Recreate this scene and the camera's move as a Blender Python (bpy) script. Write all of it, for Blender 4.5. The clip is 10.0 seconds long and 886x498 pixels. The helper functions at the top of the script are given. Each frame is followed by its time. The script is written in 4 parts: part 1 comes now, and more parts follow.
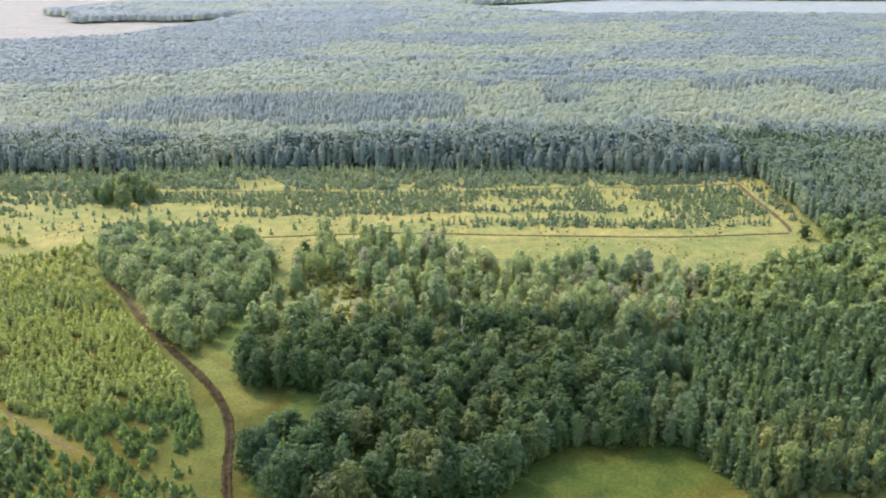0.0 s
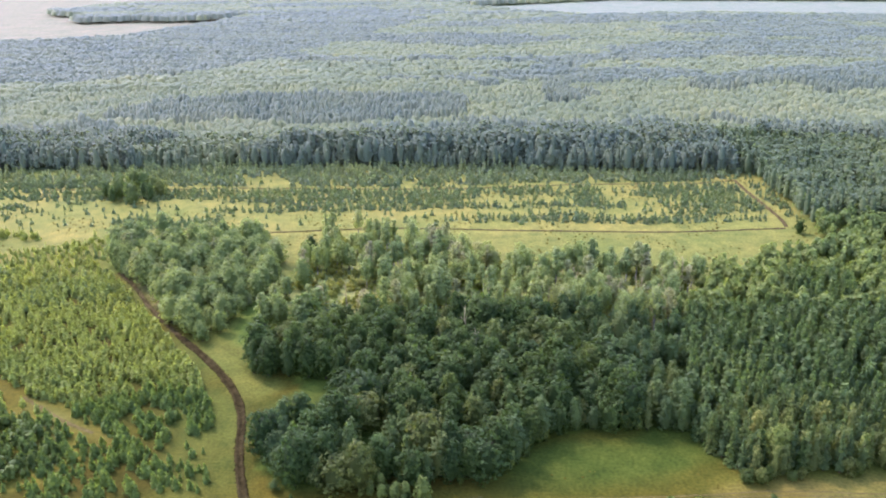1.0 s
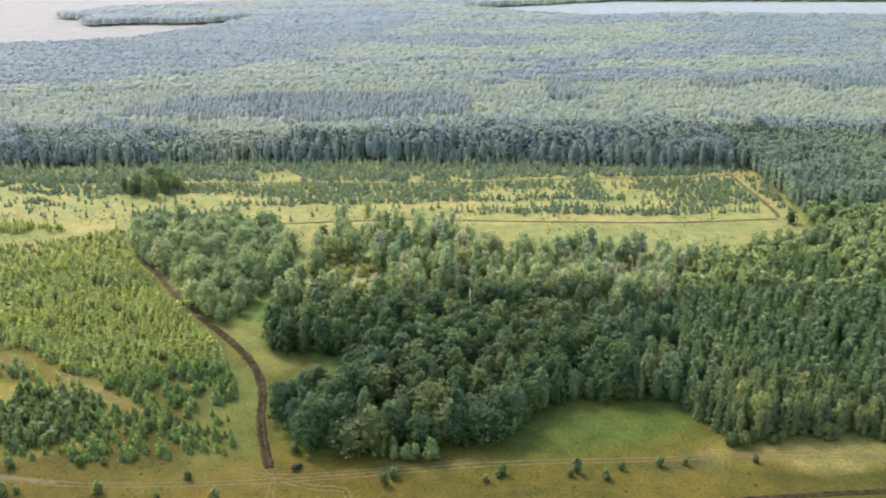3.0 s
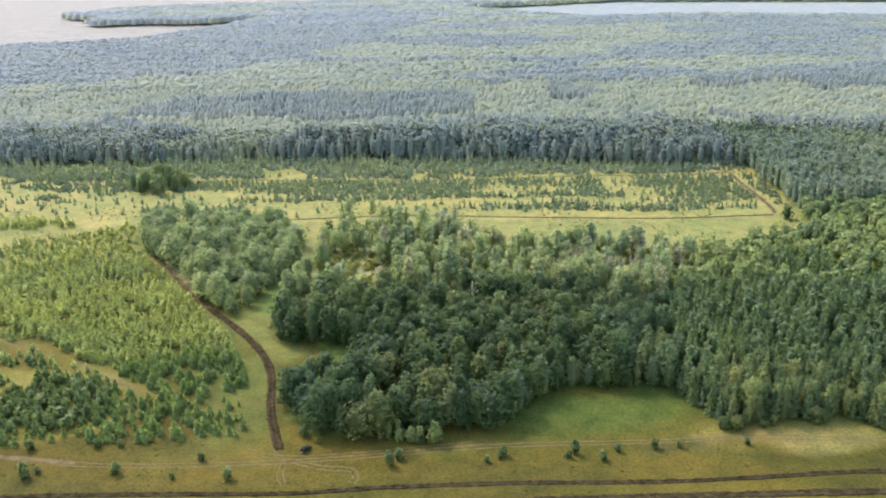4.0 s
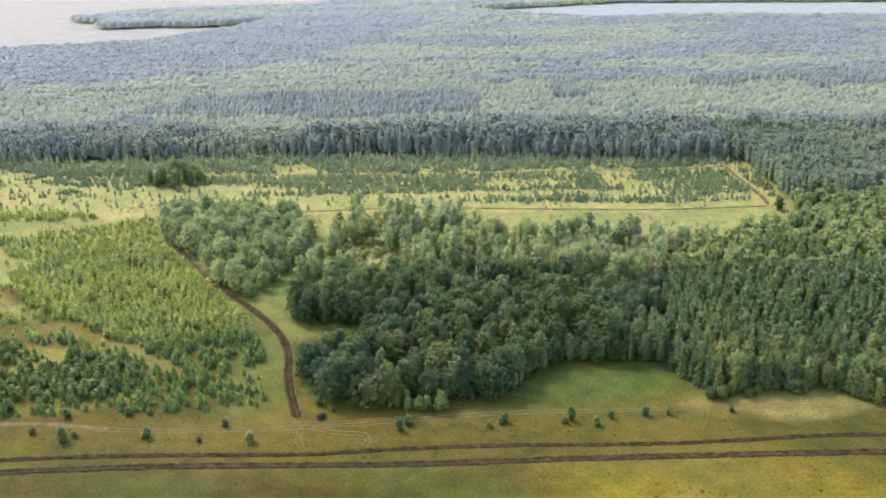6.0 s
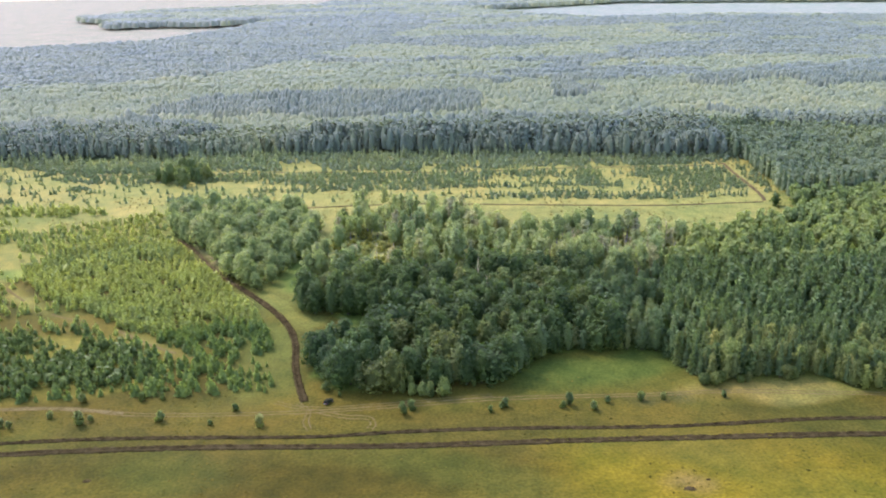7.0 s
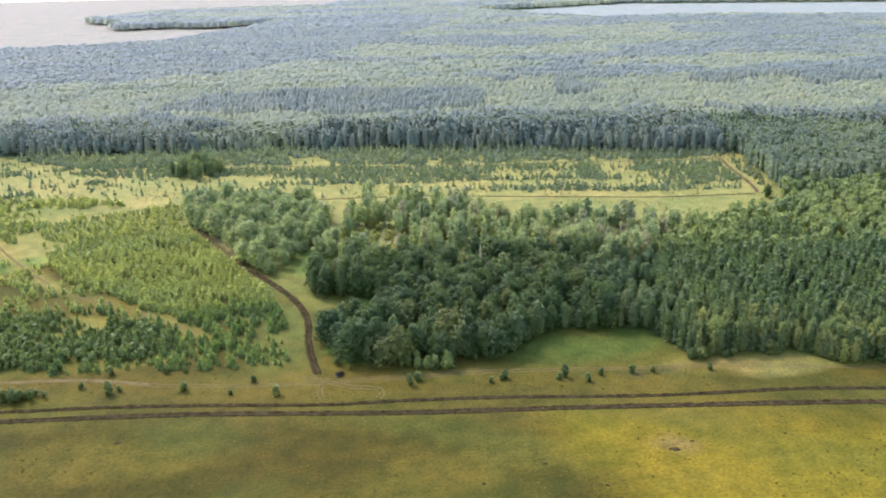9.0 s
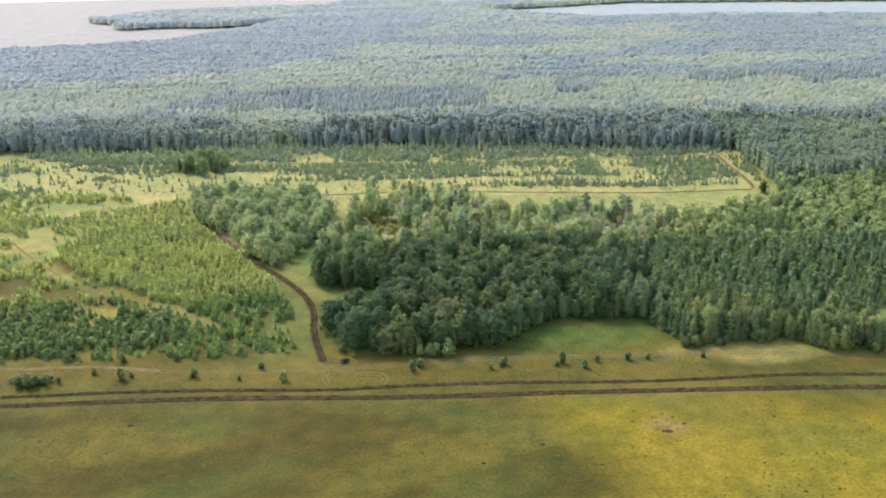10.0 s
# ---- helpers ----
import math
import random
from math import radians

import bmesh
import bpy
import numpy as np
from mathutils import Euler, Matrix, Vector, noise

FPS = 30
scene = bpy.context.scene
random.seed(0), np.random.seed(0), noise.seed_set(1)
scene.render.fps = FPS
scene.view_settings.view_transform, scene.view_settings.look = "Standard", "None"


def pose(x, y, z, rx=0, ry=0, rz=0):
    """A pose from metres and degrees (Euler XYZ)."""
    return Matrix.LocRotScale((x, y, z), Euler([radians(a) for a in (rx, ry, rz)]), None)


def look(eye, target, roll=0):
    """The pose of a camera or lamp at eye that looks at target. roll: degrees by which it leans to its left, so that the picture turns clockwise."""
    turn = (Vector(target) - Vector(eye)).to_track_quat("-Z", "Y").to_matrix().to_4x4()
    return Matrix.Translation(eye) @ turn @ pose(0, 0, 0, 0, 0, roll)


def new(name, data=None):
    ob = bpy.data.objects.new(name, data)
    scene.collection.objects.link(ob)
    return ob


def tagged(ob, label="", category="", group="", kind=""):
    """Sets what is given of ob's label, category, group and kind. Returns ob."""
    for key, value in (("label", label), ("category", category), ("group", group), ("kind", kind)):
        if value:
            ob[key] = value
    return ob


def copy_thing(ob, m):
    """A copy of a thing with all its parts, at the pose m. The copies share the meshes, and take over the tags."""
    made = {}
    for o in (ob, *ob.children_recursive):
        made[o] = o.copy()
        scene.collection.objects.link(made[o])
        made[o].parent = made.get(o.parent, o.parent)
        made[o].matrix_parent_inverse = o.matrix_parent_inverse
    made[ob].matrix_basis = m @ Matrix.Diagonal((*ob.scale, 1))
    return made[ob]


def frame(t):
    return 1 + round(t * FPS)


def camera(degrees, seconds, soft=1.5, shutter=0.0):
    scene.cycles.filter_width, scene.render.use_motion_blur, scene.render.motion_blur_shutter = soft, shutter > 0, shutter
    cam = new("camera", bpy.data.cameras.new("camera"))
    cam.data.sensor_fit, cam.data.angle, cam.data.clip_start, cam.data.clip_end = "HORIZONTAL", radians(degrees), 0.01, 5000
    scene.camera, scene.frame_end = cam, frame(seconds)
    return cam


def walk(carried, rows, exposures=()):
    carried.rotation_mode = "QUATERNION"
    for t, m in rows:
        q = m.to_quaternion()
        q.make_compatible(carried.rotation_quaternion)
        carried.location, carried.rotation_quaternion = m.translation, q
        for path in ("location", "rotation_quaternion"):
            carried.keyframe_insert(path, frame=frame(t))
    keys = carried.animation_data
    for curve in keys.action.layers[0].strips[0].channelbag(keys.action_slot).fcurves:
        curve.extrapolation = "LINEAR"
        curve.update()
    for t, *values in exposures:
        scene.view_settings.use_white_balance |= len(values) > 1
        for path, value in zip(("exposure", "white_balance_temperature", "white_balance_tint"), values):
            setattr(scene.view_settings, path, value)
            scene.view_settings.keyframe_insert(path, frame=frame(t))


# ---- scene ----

# ---- camera ----
cam = camera(56.0, 10.0, soft=1.95)
# seconds, x, y, z, yaw, pitch, roll
ROWS = [
    (0.0, 0.00, 0.00, 160.00, 0.000, -19.471, -0.884),
    (0.5, -0.41, -5.80, 160.20, 0.061, -19.451, -0.905),
    (1.0, -0.76, -11.63, 160.38, 0.130, -19.428, -0.933),
    (1.5, -1.05, -17.49, 160.56, 0.207, -19.402, -0.968),
    (2.0, -1.28, -23.37, 160.72, 0.290, -19.374, -1.008),
    (2.5, -1.46, -29.27, 160.87, 0.379, -19.344, -1.053),
    (4.0, -1.71, -47.08, 161.27, 0.670, -19.249, -1.205),
    (4.5, -1.72, -53.05, 161.39, 0.772, -19.218, -1.258),
    (5.0, -1.68, -59.02, 161.49, 0.875, -19.187, -1.311),
    (5.5, -1.61, -65.01, 161.59, 0.979, -19.158, -1.364),
    (7.0, -1.26, -83.01, 161.86, 1.282, -19.085, -1.504),
    (7.5, -1.09, -89.01, 161.94, 1.378, -19.066, -1.542),
    (8.0, -0.92, -95.02, 162.02, 1.469, -19.052, -1.574),
    (8.5, -0.73, -101.02, 162.09, 1.555, -19.043, -1.600),
    (9.0, -0.53, -107.01, 162.16, 1.636, -19.038, -1.618),
    (9.5, -0.33, -113.00, 162.23, 1.709, -19.039, -1.627),
    (10.0, -0.13, -118.98, 162.30, 1.775, -19.047, -1.627),
]
walk(cam, [(t, pose(x, y, z, 90 + pitch, 0, yaw) @ pose(0, 0, 0, 0, 0, roll)) for t, x, y, z, yaw, pitch, roll in ROWS])

# ---- daylight ----
SUN_AZIMUTH, SUN_HEIGHT = -42.0, 46.0  # degrees from +y towards +x, and above the horizon
sky_world = bpy.data.worlds.new("sky")
scene.world = sky_world
sky_world.use_nodes = True
wn = sky_world.node_tree.nodes
sky = wn.new("ShaderNodeTexSky")
sky.sky_type = "NISHITA"
sky.sun_disc = False
sky.sun_elevation, sky.sun_rotation = radians(SUN_HEIGHT), radians(SUN_AZIMUTH)
sky.dust_density, sky.air_density = 1.2, 1.5
wn["Background"].inputs["Strength"].default_value = 0.15
sky_world.node_tree.links.new(sky.outputs[0], wn["Background"].inputs["Color"])
sun = new("sun", bpy.data.lights.new("sun", "SUN"))
sun.data.energy, sun.data.angle, sun.data.color = 1.25, radians(7), (1.0, 0.94, 0.84)
az, el = radians(SUN_AZIMUTH), radians(SUN_HEIGHT)
sun.matrix_world = look((math.sin(az) * math.cos(el) * 900, math.cos(az) * math.cos(el) * 900, math.sin(el) * 900), (0, 0, 0))
scene.view_settings.exposure = 2.69
scene.view_settings.use_white_balance = True
scene.view_settings.white_balance_temperature, scene.view_settings.white_balance_tint = 5780, 48


# ---- materials ----
def material(name):
    m = bpy.data.materials.new(name)
    m.use_nodes = True
    n, link = m.node_tree.nodes, m.node_tree.links.new
    b = n["Principled BSDF"]
    b.inputs["Specular IOR Level"].default_value = 0.25
    return m, n, link, b


def noise_tex(n, link, scale, detail=4.0):
    """World-sized noise: texture coordinates come from the position."""
    g = n.new("ShaderNodeNewGeometry")
    t = n.new("ShaderNodeTexNoise")
    t.inputs["Scale"].default_value, t.inputs["Detail"].default_value = scale, detail
    link(g.outputs["Position"], t.inputs["Vector"])
    return t.outputs["Fac"]


def ramp(n, link, fac, stops):
    r = n.new("ShaderNodeValToRGB")
    while len(r.color_ramp.elements) < len(stops):
        r.color_ramp.elements.new(0.5)
    for e, (at, c) in zip(r.color_ramp.elements, stops):
        e.position, e.color = at, (*c, 1)
    link(fac, r.inputs[0])
    return r.outputs[0]


def mix_rgba(n, link, mode, fac, a, b):
    m = n.new("ShaderNodeMixRGB")
    m.blend_type = mode
    for value, socket in ((fac, m.inputs[0]), (a, m.inputs[1]), (b, m.inputs[2])):
        if isinstance(value, (int, float)):
            socket.default_value = value
        elif isinstance(value, tuple):
            socket.default_value = (*value, 1)
        else:
            link(value, socket)
    return m.outputs[0]


def leaf_material(name, dull, fresh, odd, by="object", translucent=0.5, haze_sheen=0.0, gloss=0.12, vary=0.3):
    """Foliage: each plant has a tone of its own (a few an odd one), each leaf clump too; light shines through it. Sheen
    paints haze.
    """
    m, n, link, b = material(name)
    if by == "object":
        tone = n.new("ShaderNodeObjectInfo").outputs["Random"]
    else:
        a = n.new("ShaderNodeAttribute")
        a.attribute_name = "tone"
        tone = a.outputs["Fac"]
    colour = ramp(n, link, tone, [(0.0, dull), (0.8, fresh), (0.88, odd), (1.0, fresh)])
    island = n.new("ShaderNodeNewGeometry").outputs["Random Per Island"]
    colour = mix_rgba(n, link, "MULTIPLY", 1.0, colour, ramp(n, link, island, [(0.0, (1 - vary, 1 - 0.9 * vary, 1 - vary)), (1.0, (1 + vary, 1 + 0.9 * vary, 1 + 0.7 * vary))]))
    colour = mix_rgba(n, link, "MULTIPLY", 1.0, colour, ramp(n, link, noise_tex(n, link, 0.02), [(0.3, (0.85, 0.9, 0.95)), (0.7, (1.15, 1.08, 0.9))]))
    link(colour, b.inputs["Base Color"])
    b.inputs["Roughness"].default_value = 0.7
    b.inputs["Specular IOR Level"].default_value = gloss
    # A pale blue sheen stands for haze, put into the leaf colour.
    b.inputs["Sheen Weight"].default_value = haze_sheen
    b.inputs["Sheen Roughness"].default_value = 0.5
    b.inputs["Sheen Tint"].default_value = (0.83, 0.94, 0.98, 1)
    t = n.new("ShaderNodeBsdfTranslucent")
    link(mix_rgba(n, link, "MULTIPLY", 1.0, colour, (1.12, 1.18, 0.65)), t.inputs["Color"])
    s = n.new("ShaderNodeMixShader")
    s.inputs[0].default_value = translucent
    link(b.outputs[0], s.inputs[1])
    link(t.outputs[0], s.inputs[2])
    link(s.outputs[0], n["Material Output"].inputs["Surface"])
    return m


def bark_material(name, dark, light, scale):
    m, n, link, b = material(name)
    link(ramp(n, link, noise_tex(n, link, scale, 5), [(0.35, dark), (0.62, light)]), b.inputs["Base Color"])
    b.inputs["Roughness"].default_value, b.inputs["Specular IOR Level"].default_value = 0.9, 0.05
    return m


def soil_material(name, dark, light):
    m, n, link, b = material(name)
    f1, f2 = noise_tex(n, link, 0.35, 5), noise_tex(n, link, 3.0, 3)
    c = ramp(n, link, f1, [(0.3, dark), (0.7, light)])
    c = mix_rgba(n, link, "MULTIPLY", 0.8, c, ramp(n, link, f2, [(0.3, (0.6, 0.6, 0.6)), (0.7, (1.3, 1.25, 1.2))]))
    link(c, b.inputs["Base Color"])
    b.inputs["Roughness"].default_value, b.inputs["Specular IOR Level"].default_value = 1.0, 0.0
    bump = n.new("ShaderNodeBump")
    bump.inputs["Strength"].default_value, bump.inputs["Distance"].default_value = 0.8, 0.3
    link(f2, bump.inputs["Height"])
    link(bump.outputs[0], b.inputs["Normal"])
    return m


def turf_material(name):
    """Grass and herbs: the sheet's own colours hold the kind of turf and painted light and shade, broken up at three
    scales.
    """
    m, n, link, b = material(name)
    a = n.new("ShaderNodeAttribute")
    a.attribute_name = "turf"
    c = a.outputs["Color"]
    f0, f1, f2 = noise_tex(n, link, 0.018, 4), noise_tex(n, link, 0.12, 5), noise_tex(n, link, 0.9, 4)
    c = mix_rgba(n, link, "MULTIPLY", 1.0, c, ramp(n, link, f0, [(0.3, (0.8, 0.92, 0.82)), (0.7, (1.2, 1.08, 1.05))]))
    c = mix_rgba(n, link, "MULTIPLY", 1.0, c, ramp(n, link, f1, [(0.3, (0.72, 0.8, 0.75)), (0.68, (1.2, 1.15, 1.05))]))
    c = mix_rgba(n, link, "MULTIPLY", 1.0, c, ramp(n, link, f2, [(0.3, (0.72, 0.76, 0.72)), (0.68, (1.25, 1.22, 1.2))]))
    link(c, b.inputs["Base Color"])
    b.inputs["Roughness"].default_value = 0.95
    b.inputs["Specular IOR Level"].default_value = 0.03
    bump = n.new("ShaderNodeBump")
    bump.inputs["Strength"].default_value, bump.inputs["Distance"].default_value = 0.7, 0.5
    link(f2, bump.inputs["Height"])
    link(bump.outputs[0], b.inputs["Normal"])
    return m


def plain(name, colour, rough=0.5, metal=0.0, grain=8.0, coat=0.0, gloss=0.25):
    m, n, link, b = material(name)
    b.inputs["Specular IOR Level"].default_value = gloss
    f = noise_tex(n, link, grain, 4)
    lo, hi = tuple(v * 0.85 for v in colour), tuple(min(1, v * 1.15) for v in colour)
    link(ramp(n, link, f, [(0.3, lo), (0.7, hi)]), b.inputs["Base Color"])
    b.inputs["Roughness"].default_value, b.inputs["Metallic"].default_value = rough, metal
    b.inputs["Coat Weight"].default_value = coat
    return m


OAK = leaf_material("oak_leaves", (0.03, 0.058, 0.014), (0.058, 0.096, 0.02), (0.084, 0.104, 0.024))
BIRCH, BIRCH_F = [leaf_material("birch_leaves_" + k, (0.165, 0.222, 0.08), (0.25, 0.29, 0.1), (0.25, 0.24, 0.13), k, 0.55) for k in ("object", "attribute")]
PINE_MID = leaf_material("pine_needles_mid", (0.085, 0.13, 0.028), (0.13, 0.178, 0.034), (0.1, 0.15, 0.036))
ASPEN, ASPEN_F = [leaf_material("aspen_leaves_" + k, (0.06, 0.1, 0.035), (0.096, 0.142, 0.042), (0.13, 0.155, 0.046), k, 0.58) for k in ("object", "attribute")]
PINE_F = leaf_material("pine_needles_light", (0.165, 0.208, 0.048), (0.232, 0.26, 0.055), (0.14, 0.18, 0.058), "attribute", 0.52)
LINDEN = leaf_material("linden_leaves", (0.138, 0.188, 0.06), (0.2, 0.248, 0.074), (0.2, 0.215, 0.09), "object", 0.55)
MAPLE = leaf_material("maple_leaves_near", (0.1, 0.142, 0.035), (0.155, 0.198, 0.042), (0.19, 0.205, 0.045))
POPLAR = leaf_material("poplar_leaves", (0.094, 0.126, 0.036), (0.145, 0.178, 0.045), (0.185, 0.195, 0.048), "object", 0.55)
MAPLE_F = leaf_material("maple_leaves", (0.09, 0.138, 0.042), (0.145, 0.185, 0.05), (0.165, 0.185, 0.055), "attribute", 0.5)
# Far foliage: haze painted in by a bluish base and pale blue sheen.
HAZY_YOUNG_F = leaf_material("hazy_young_leaves", (0.125, 0.165, 0.075), (0.17, 0.205, 0.085), (0.115, 0.155, 0.08), "attribute", 0.55, 0.3, 0.05)
HAZY_SPRUCE_F = leaf_material("hazy_dark_needles", (0.072, 0.101, 0.057), (0.092, 0.12, 0.066), (0.1, 0.125, 0.066), "attribute", 0.35, 0.13, 0.05, 0.1)
HAZY_WOOD_F = leaf_material("hazy_mixed_leaves", (0.095, 0.125, 0.054), (0.125, 0.153, 0.063), (0.137, 0.156, 0.065), "attribute", 0.35, 0.1, 0.05, 0.12)
HAZY_EAST_F = leaf_material("hazy_eastern_leaves", (0.086, 0.125, 0.056), (0.13, 0.17, 0.07), (0.145, 0.178, 0.07), "attribute", 0.55, 0.15, 0.05, 0.2)
PINE_DARK = leaf_material("pine_needles_dark", (0.07, 0.108, 0.026), (0.115, 0.158, 0.034), (0.15, 0.185, 0.038), "attribute", 0.5)
# Saplings carry the same sheen, painting haze over the far field.
HAZY_SAPLING_F = leaf_material("hazy_sapling_needles", (0.085, 0.125, 0.046), (0.125, 0.168, 0.058), (0.095, 0.135, 0.056), "attribute", 0.5, 0.2)
BUSH = leaf_material("bush_leaves", (0.05, 0.08, 0.02), (0.09, 0.124, 0.026), (0.11, 0.125, 0.03))
OAK_BARK = bark_material("oak_bark", (0.022, 0.018, 0.012), (0.06, 0.05, 0.034), 2.0)
BIRCH_BARK = bark_material("birch_bark", (0.06, 0.052, 0.04), (0.34, 0.32, 0.25), 0.9)
PINE_BARK = bark_material("pine_bark", (0.03, 0.02, 0.012), (0.09, 0.058, 0.034), 2.0)
DEAD_WOOD = bark_material("bleached_wood", (0.19, 0.155, 0.07), (0.36, 0.3, 0.14), 1.2)
SOIL = soil_material("ploughed_soil", (0.0142, 0.0115, 0.0042), (0.04, 0.0325, 0.0122))
DRY_SOIL = soil_material("weathered_soil", (0.036, 0.029, 0.011), (0.075, 0.06, 0.026))
SAND = soil_material("sandy_track", (0.055, 0.046, 0.013), (0.092, 0.076, 0.028))
TURF = turf_material("turf")

# ---- the lie of the land ----
rng = np.random.default_rng(7)


def height(x, y):
    """The gentle swell of the ground."""
    return 0.35 * np.sin(x * 0.021 + 1.0) * np.sin(y * 0.017) + 0.2 * np.sin(x * 0.05 + y * 0.037)


def wobble(x, y, scale, seed=0.0):
    """A cheap smooth noise, about -1 to 1."""
    u, v = x * scale + seed, y * scale - 1.7 * seed
    return (np.sin(u * 1.3 + 1.9 * np.sin(v * 0.9)) + np.sin(v * 1.7 + 1.3 * np.sin(u * 1.1 + 2.0)) + np.sin(0.8 * (u + v) + 2.2 * np.sin(0.6 * (u - v)))) / 3


def inside(poly, x, y):
    """Metres inside a polygon (below 0: outside), for arrays of points."""
    x, y = np.asarray(x, float), np.asarray(y, float)
    within, near = np.zeros(x.shape, bool), np.full(x.shape, 1e9)
    for (ax, ay), (bx, by) in zip(poly, poly[1:] + poly[:1]):
        if ay != by:
            within ^= ((ay > y) != (by > y)) & (x < (bx - ax) * (y - ay) / (by - ay) + ax)
        s = np.clip(((x - ax) * (bx - ax) + (y - ay) * (by - ay)) / ((bx - ax) ** 2 + (by - ay) ** 2), 0, 1)
        near = np.minimum(near, np.hypot(x - ax - s * (bx - ax), y - ay - s * (by - ay)))
    return np.where(within, near, -near)


def beside(line, x, y):
    """Metres from a line, for arrays of points."""
    near = np.full(np.shape(x), 1e9)
    for (ax, ay), (bx, by) in zip(line, line[1:]):
        s = np.clip(((x - ax) * (bx - ax) + (y - ay) * (by - ay)) / ((bx - ax) ** 2 + (by - ay) ** 2), 0, 1)
        near = np.minimum(near, np.hypot(x - ax - s * (bx - ax), y - ay - s * (by - ay)))
    return near


OAK_GROVE = [(-69, 241), (-63, 228), (-52, 213), (-32, 215), (-12, 212), (7, 219), (23, 228), (31, 246), (84, 243), (92, 264), (98, 325), (20, 345), (-60, 335), (-88, 312), (-80, 292), (-70, 283), (-47, 284), (-43, 268), (-52, 251)]
BIRCH_GROVE = [(-88, 312), (-60, 335), (20, 345), (98, 325), (118, 360), (132, 385), (105, 408), (75, 410), (50, 402), (17, 418), (-15, 446), (-45, 470), (-72, 470), (-70, 430), (-80, 400), (-86, 350)]
WEST_GROVE = [(-186, 416), (-152, 386), (-134, 348), (-114, 331), (-100, 346), (-88, 378), (-94, 430), (-108, 462), (-160, 472), (-196, 458)]
EAST_STAND = [(85, 243), (92, 226), (95, 217), (116, 217), (141, 220), (154, 209), (176, 206), (330, 200), (470, 640), (243, 640), (235, 610), (231, 570), (230, 512), (221, 450), (212, 425), (166, 405), (132, 388), (118, 360), (98, 325), (92, 264)]
PLANTATION = [(-222, 317), (-184, 294), (-138, 256), (-116, 240), (-84, 231), (-84, 254), (-107, 300), (-134, 338), (-174, 400), (-189, 414), (-233, 398), (-256, 366)]
LOWER_PINES = [(-300, 258), (-200, 272), (-185, 276), (-158, 260), (-138, 246), (-128, 232), (-136, 222), (-157, 214), (-168, 211), (-300, 215)]
WEST_SCRUB = [(-520, 300), (-255, 364), (-192, 418), (-196, 470), (-520, 520)]
FAR_FIELD = [(-700, 500), (-192, 440), (-196, 474), (-108, 474), (-92, 440), (-92, 380), (-70, 400), (-72, 470), (-45, 470), (17, 400), (75, 400), (132, 388), (212, 425), (221, 450), (231, 570), (235, 612), (-240, 600), (-700, 650)]
NEAR_MEADOW = [(-900, -100), (900, -100), (900, 190), (330, 200), (176, 206), (154, 209), (141, 220), (116, 217), (95, 217), (85, 243), (31, 246), (23, 228), (-52, 213), (-63, 230), (-72, 253), (-55, 279), (-84, 310), (-140, 372), (-176, 412), (-300, 300), (-900, 280)]
TRENCH = [(-178, 412), (-163, 393), (-146, 364), (-122, 331), (-98, 301), (-83, 277), (-76, 257), (-73, 236), (-68, 218), (-63.5, 205)]
FURROW_A = [(-420, 168), (-190, 176), (-146, 180), (-99, 179.5), (-53, 179), (-30, 182), (16, 183), (61, 182.5), (96, 184.5), (130, 187), (168, 185.5), (420, 184)]
FURROW_B = [(-420, 161), (-187, 169), (-143, 172.5), (-97, 173), (-52, 172.8), (-7, 172.6), (37, 174), (82, 175.6), (126, 176.2), (163, 175.2), (420, 173)]
FURROW_FAR = [(-135, 478), (-78, 481), (-19, 484), (31, 474.5), (72, 471), (113, 469.5), (153, 468), (207, 471.5)]
FURROW_EAST = [(209, 474), (212, 487), (213, 517), (212.5, 551), (214, 584)]
FURROW_BACK = [(-300, 588), (-214, 586), (-159, 583.5), (-90, 581), (-12, 572), (60, 580), (132, 579.5), (194, 578), (214, 584)]
WEST_ISLAND = [(-1240, 2760), (-940, 2290), (-840, 2310), (-650, 2300), (-500, 2420), (-440, 2820), (-470, 3300), (-1120, 3180)]
SAND_PATH = [(-300, 390), (-260, 345), (-229, 315), (-208, 297), (-185, 286), (-159, 271), (-139, 255), (-120, 244)]
DIRT_TRACK = [(-420, 196), (-200, 201), (-168, 203.5), (-149, 201), (-127, 196), (-98, 195.5), (-65, 197), (-32, 200), (17, 206), (77, 207), (102, 209), (150, 204), (420, 196)]
LINK_TRACK = [(-58, 198), (-46, 193), (-37, 193), (-34.5, 188), (-36, 184.5)]
WEST_COUNTRY = [(-6000, 1380), (-905, 1643), (-775, 1686), (-652, 1734), (-559, 2070), (-520, 2450), (-540, 3150), (-300, 6000), (-6000, 6000)]
RIDGE = [(-1100, 1560), (-877, 1720), (-600, 2050), (-420, 2400), (-224, 2560), (-28, 2100), (-252, 1340), (-330, 1150), (-420, 1080), (-640, 1050), (-1100, 1050)]
EAST_COUNTRY = [(20, 2750), (250, 2300), (420, 2130), (640, 2180), (1000, 1980), (6000, 1900), (6000, 2600), (1500, 2700), (600, 3050)]


def axis(parts):
    out = [parts[0][0]]
    for start, end, step in parts:
        out += list(np.linspace(start, end, max(1, round((end - start) / step)) + 1)[1:])
    return np.array(out)


def grow(start, step, rate, end):
    out = []
    while start < end:
        step *= rate
        start += step
        out.append(start)
    return np.array(out)


wide = grow(280, 2.6, 1.07, 9000)
gx = np.concatenate([-wide[::-1], axis([(-280, 280, 3.1)]), wide])
gy = np.concatenate([-grow(-90, 4, 1.2, 3000)[::-1], axis([(90, 330, 2.8), (330, 600, 3.8)]), grow(600, 3.5, 1.05, 9000)])
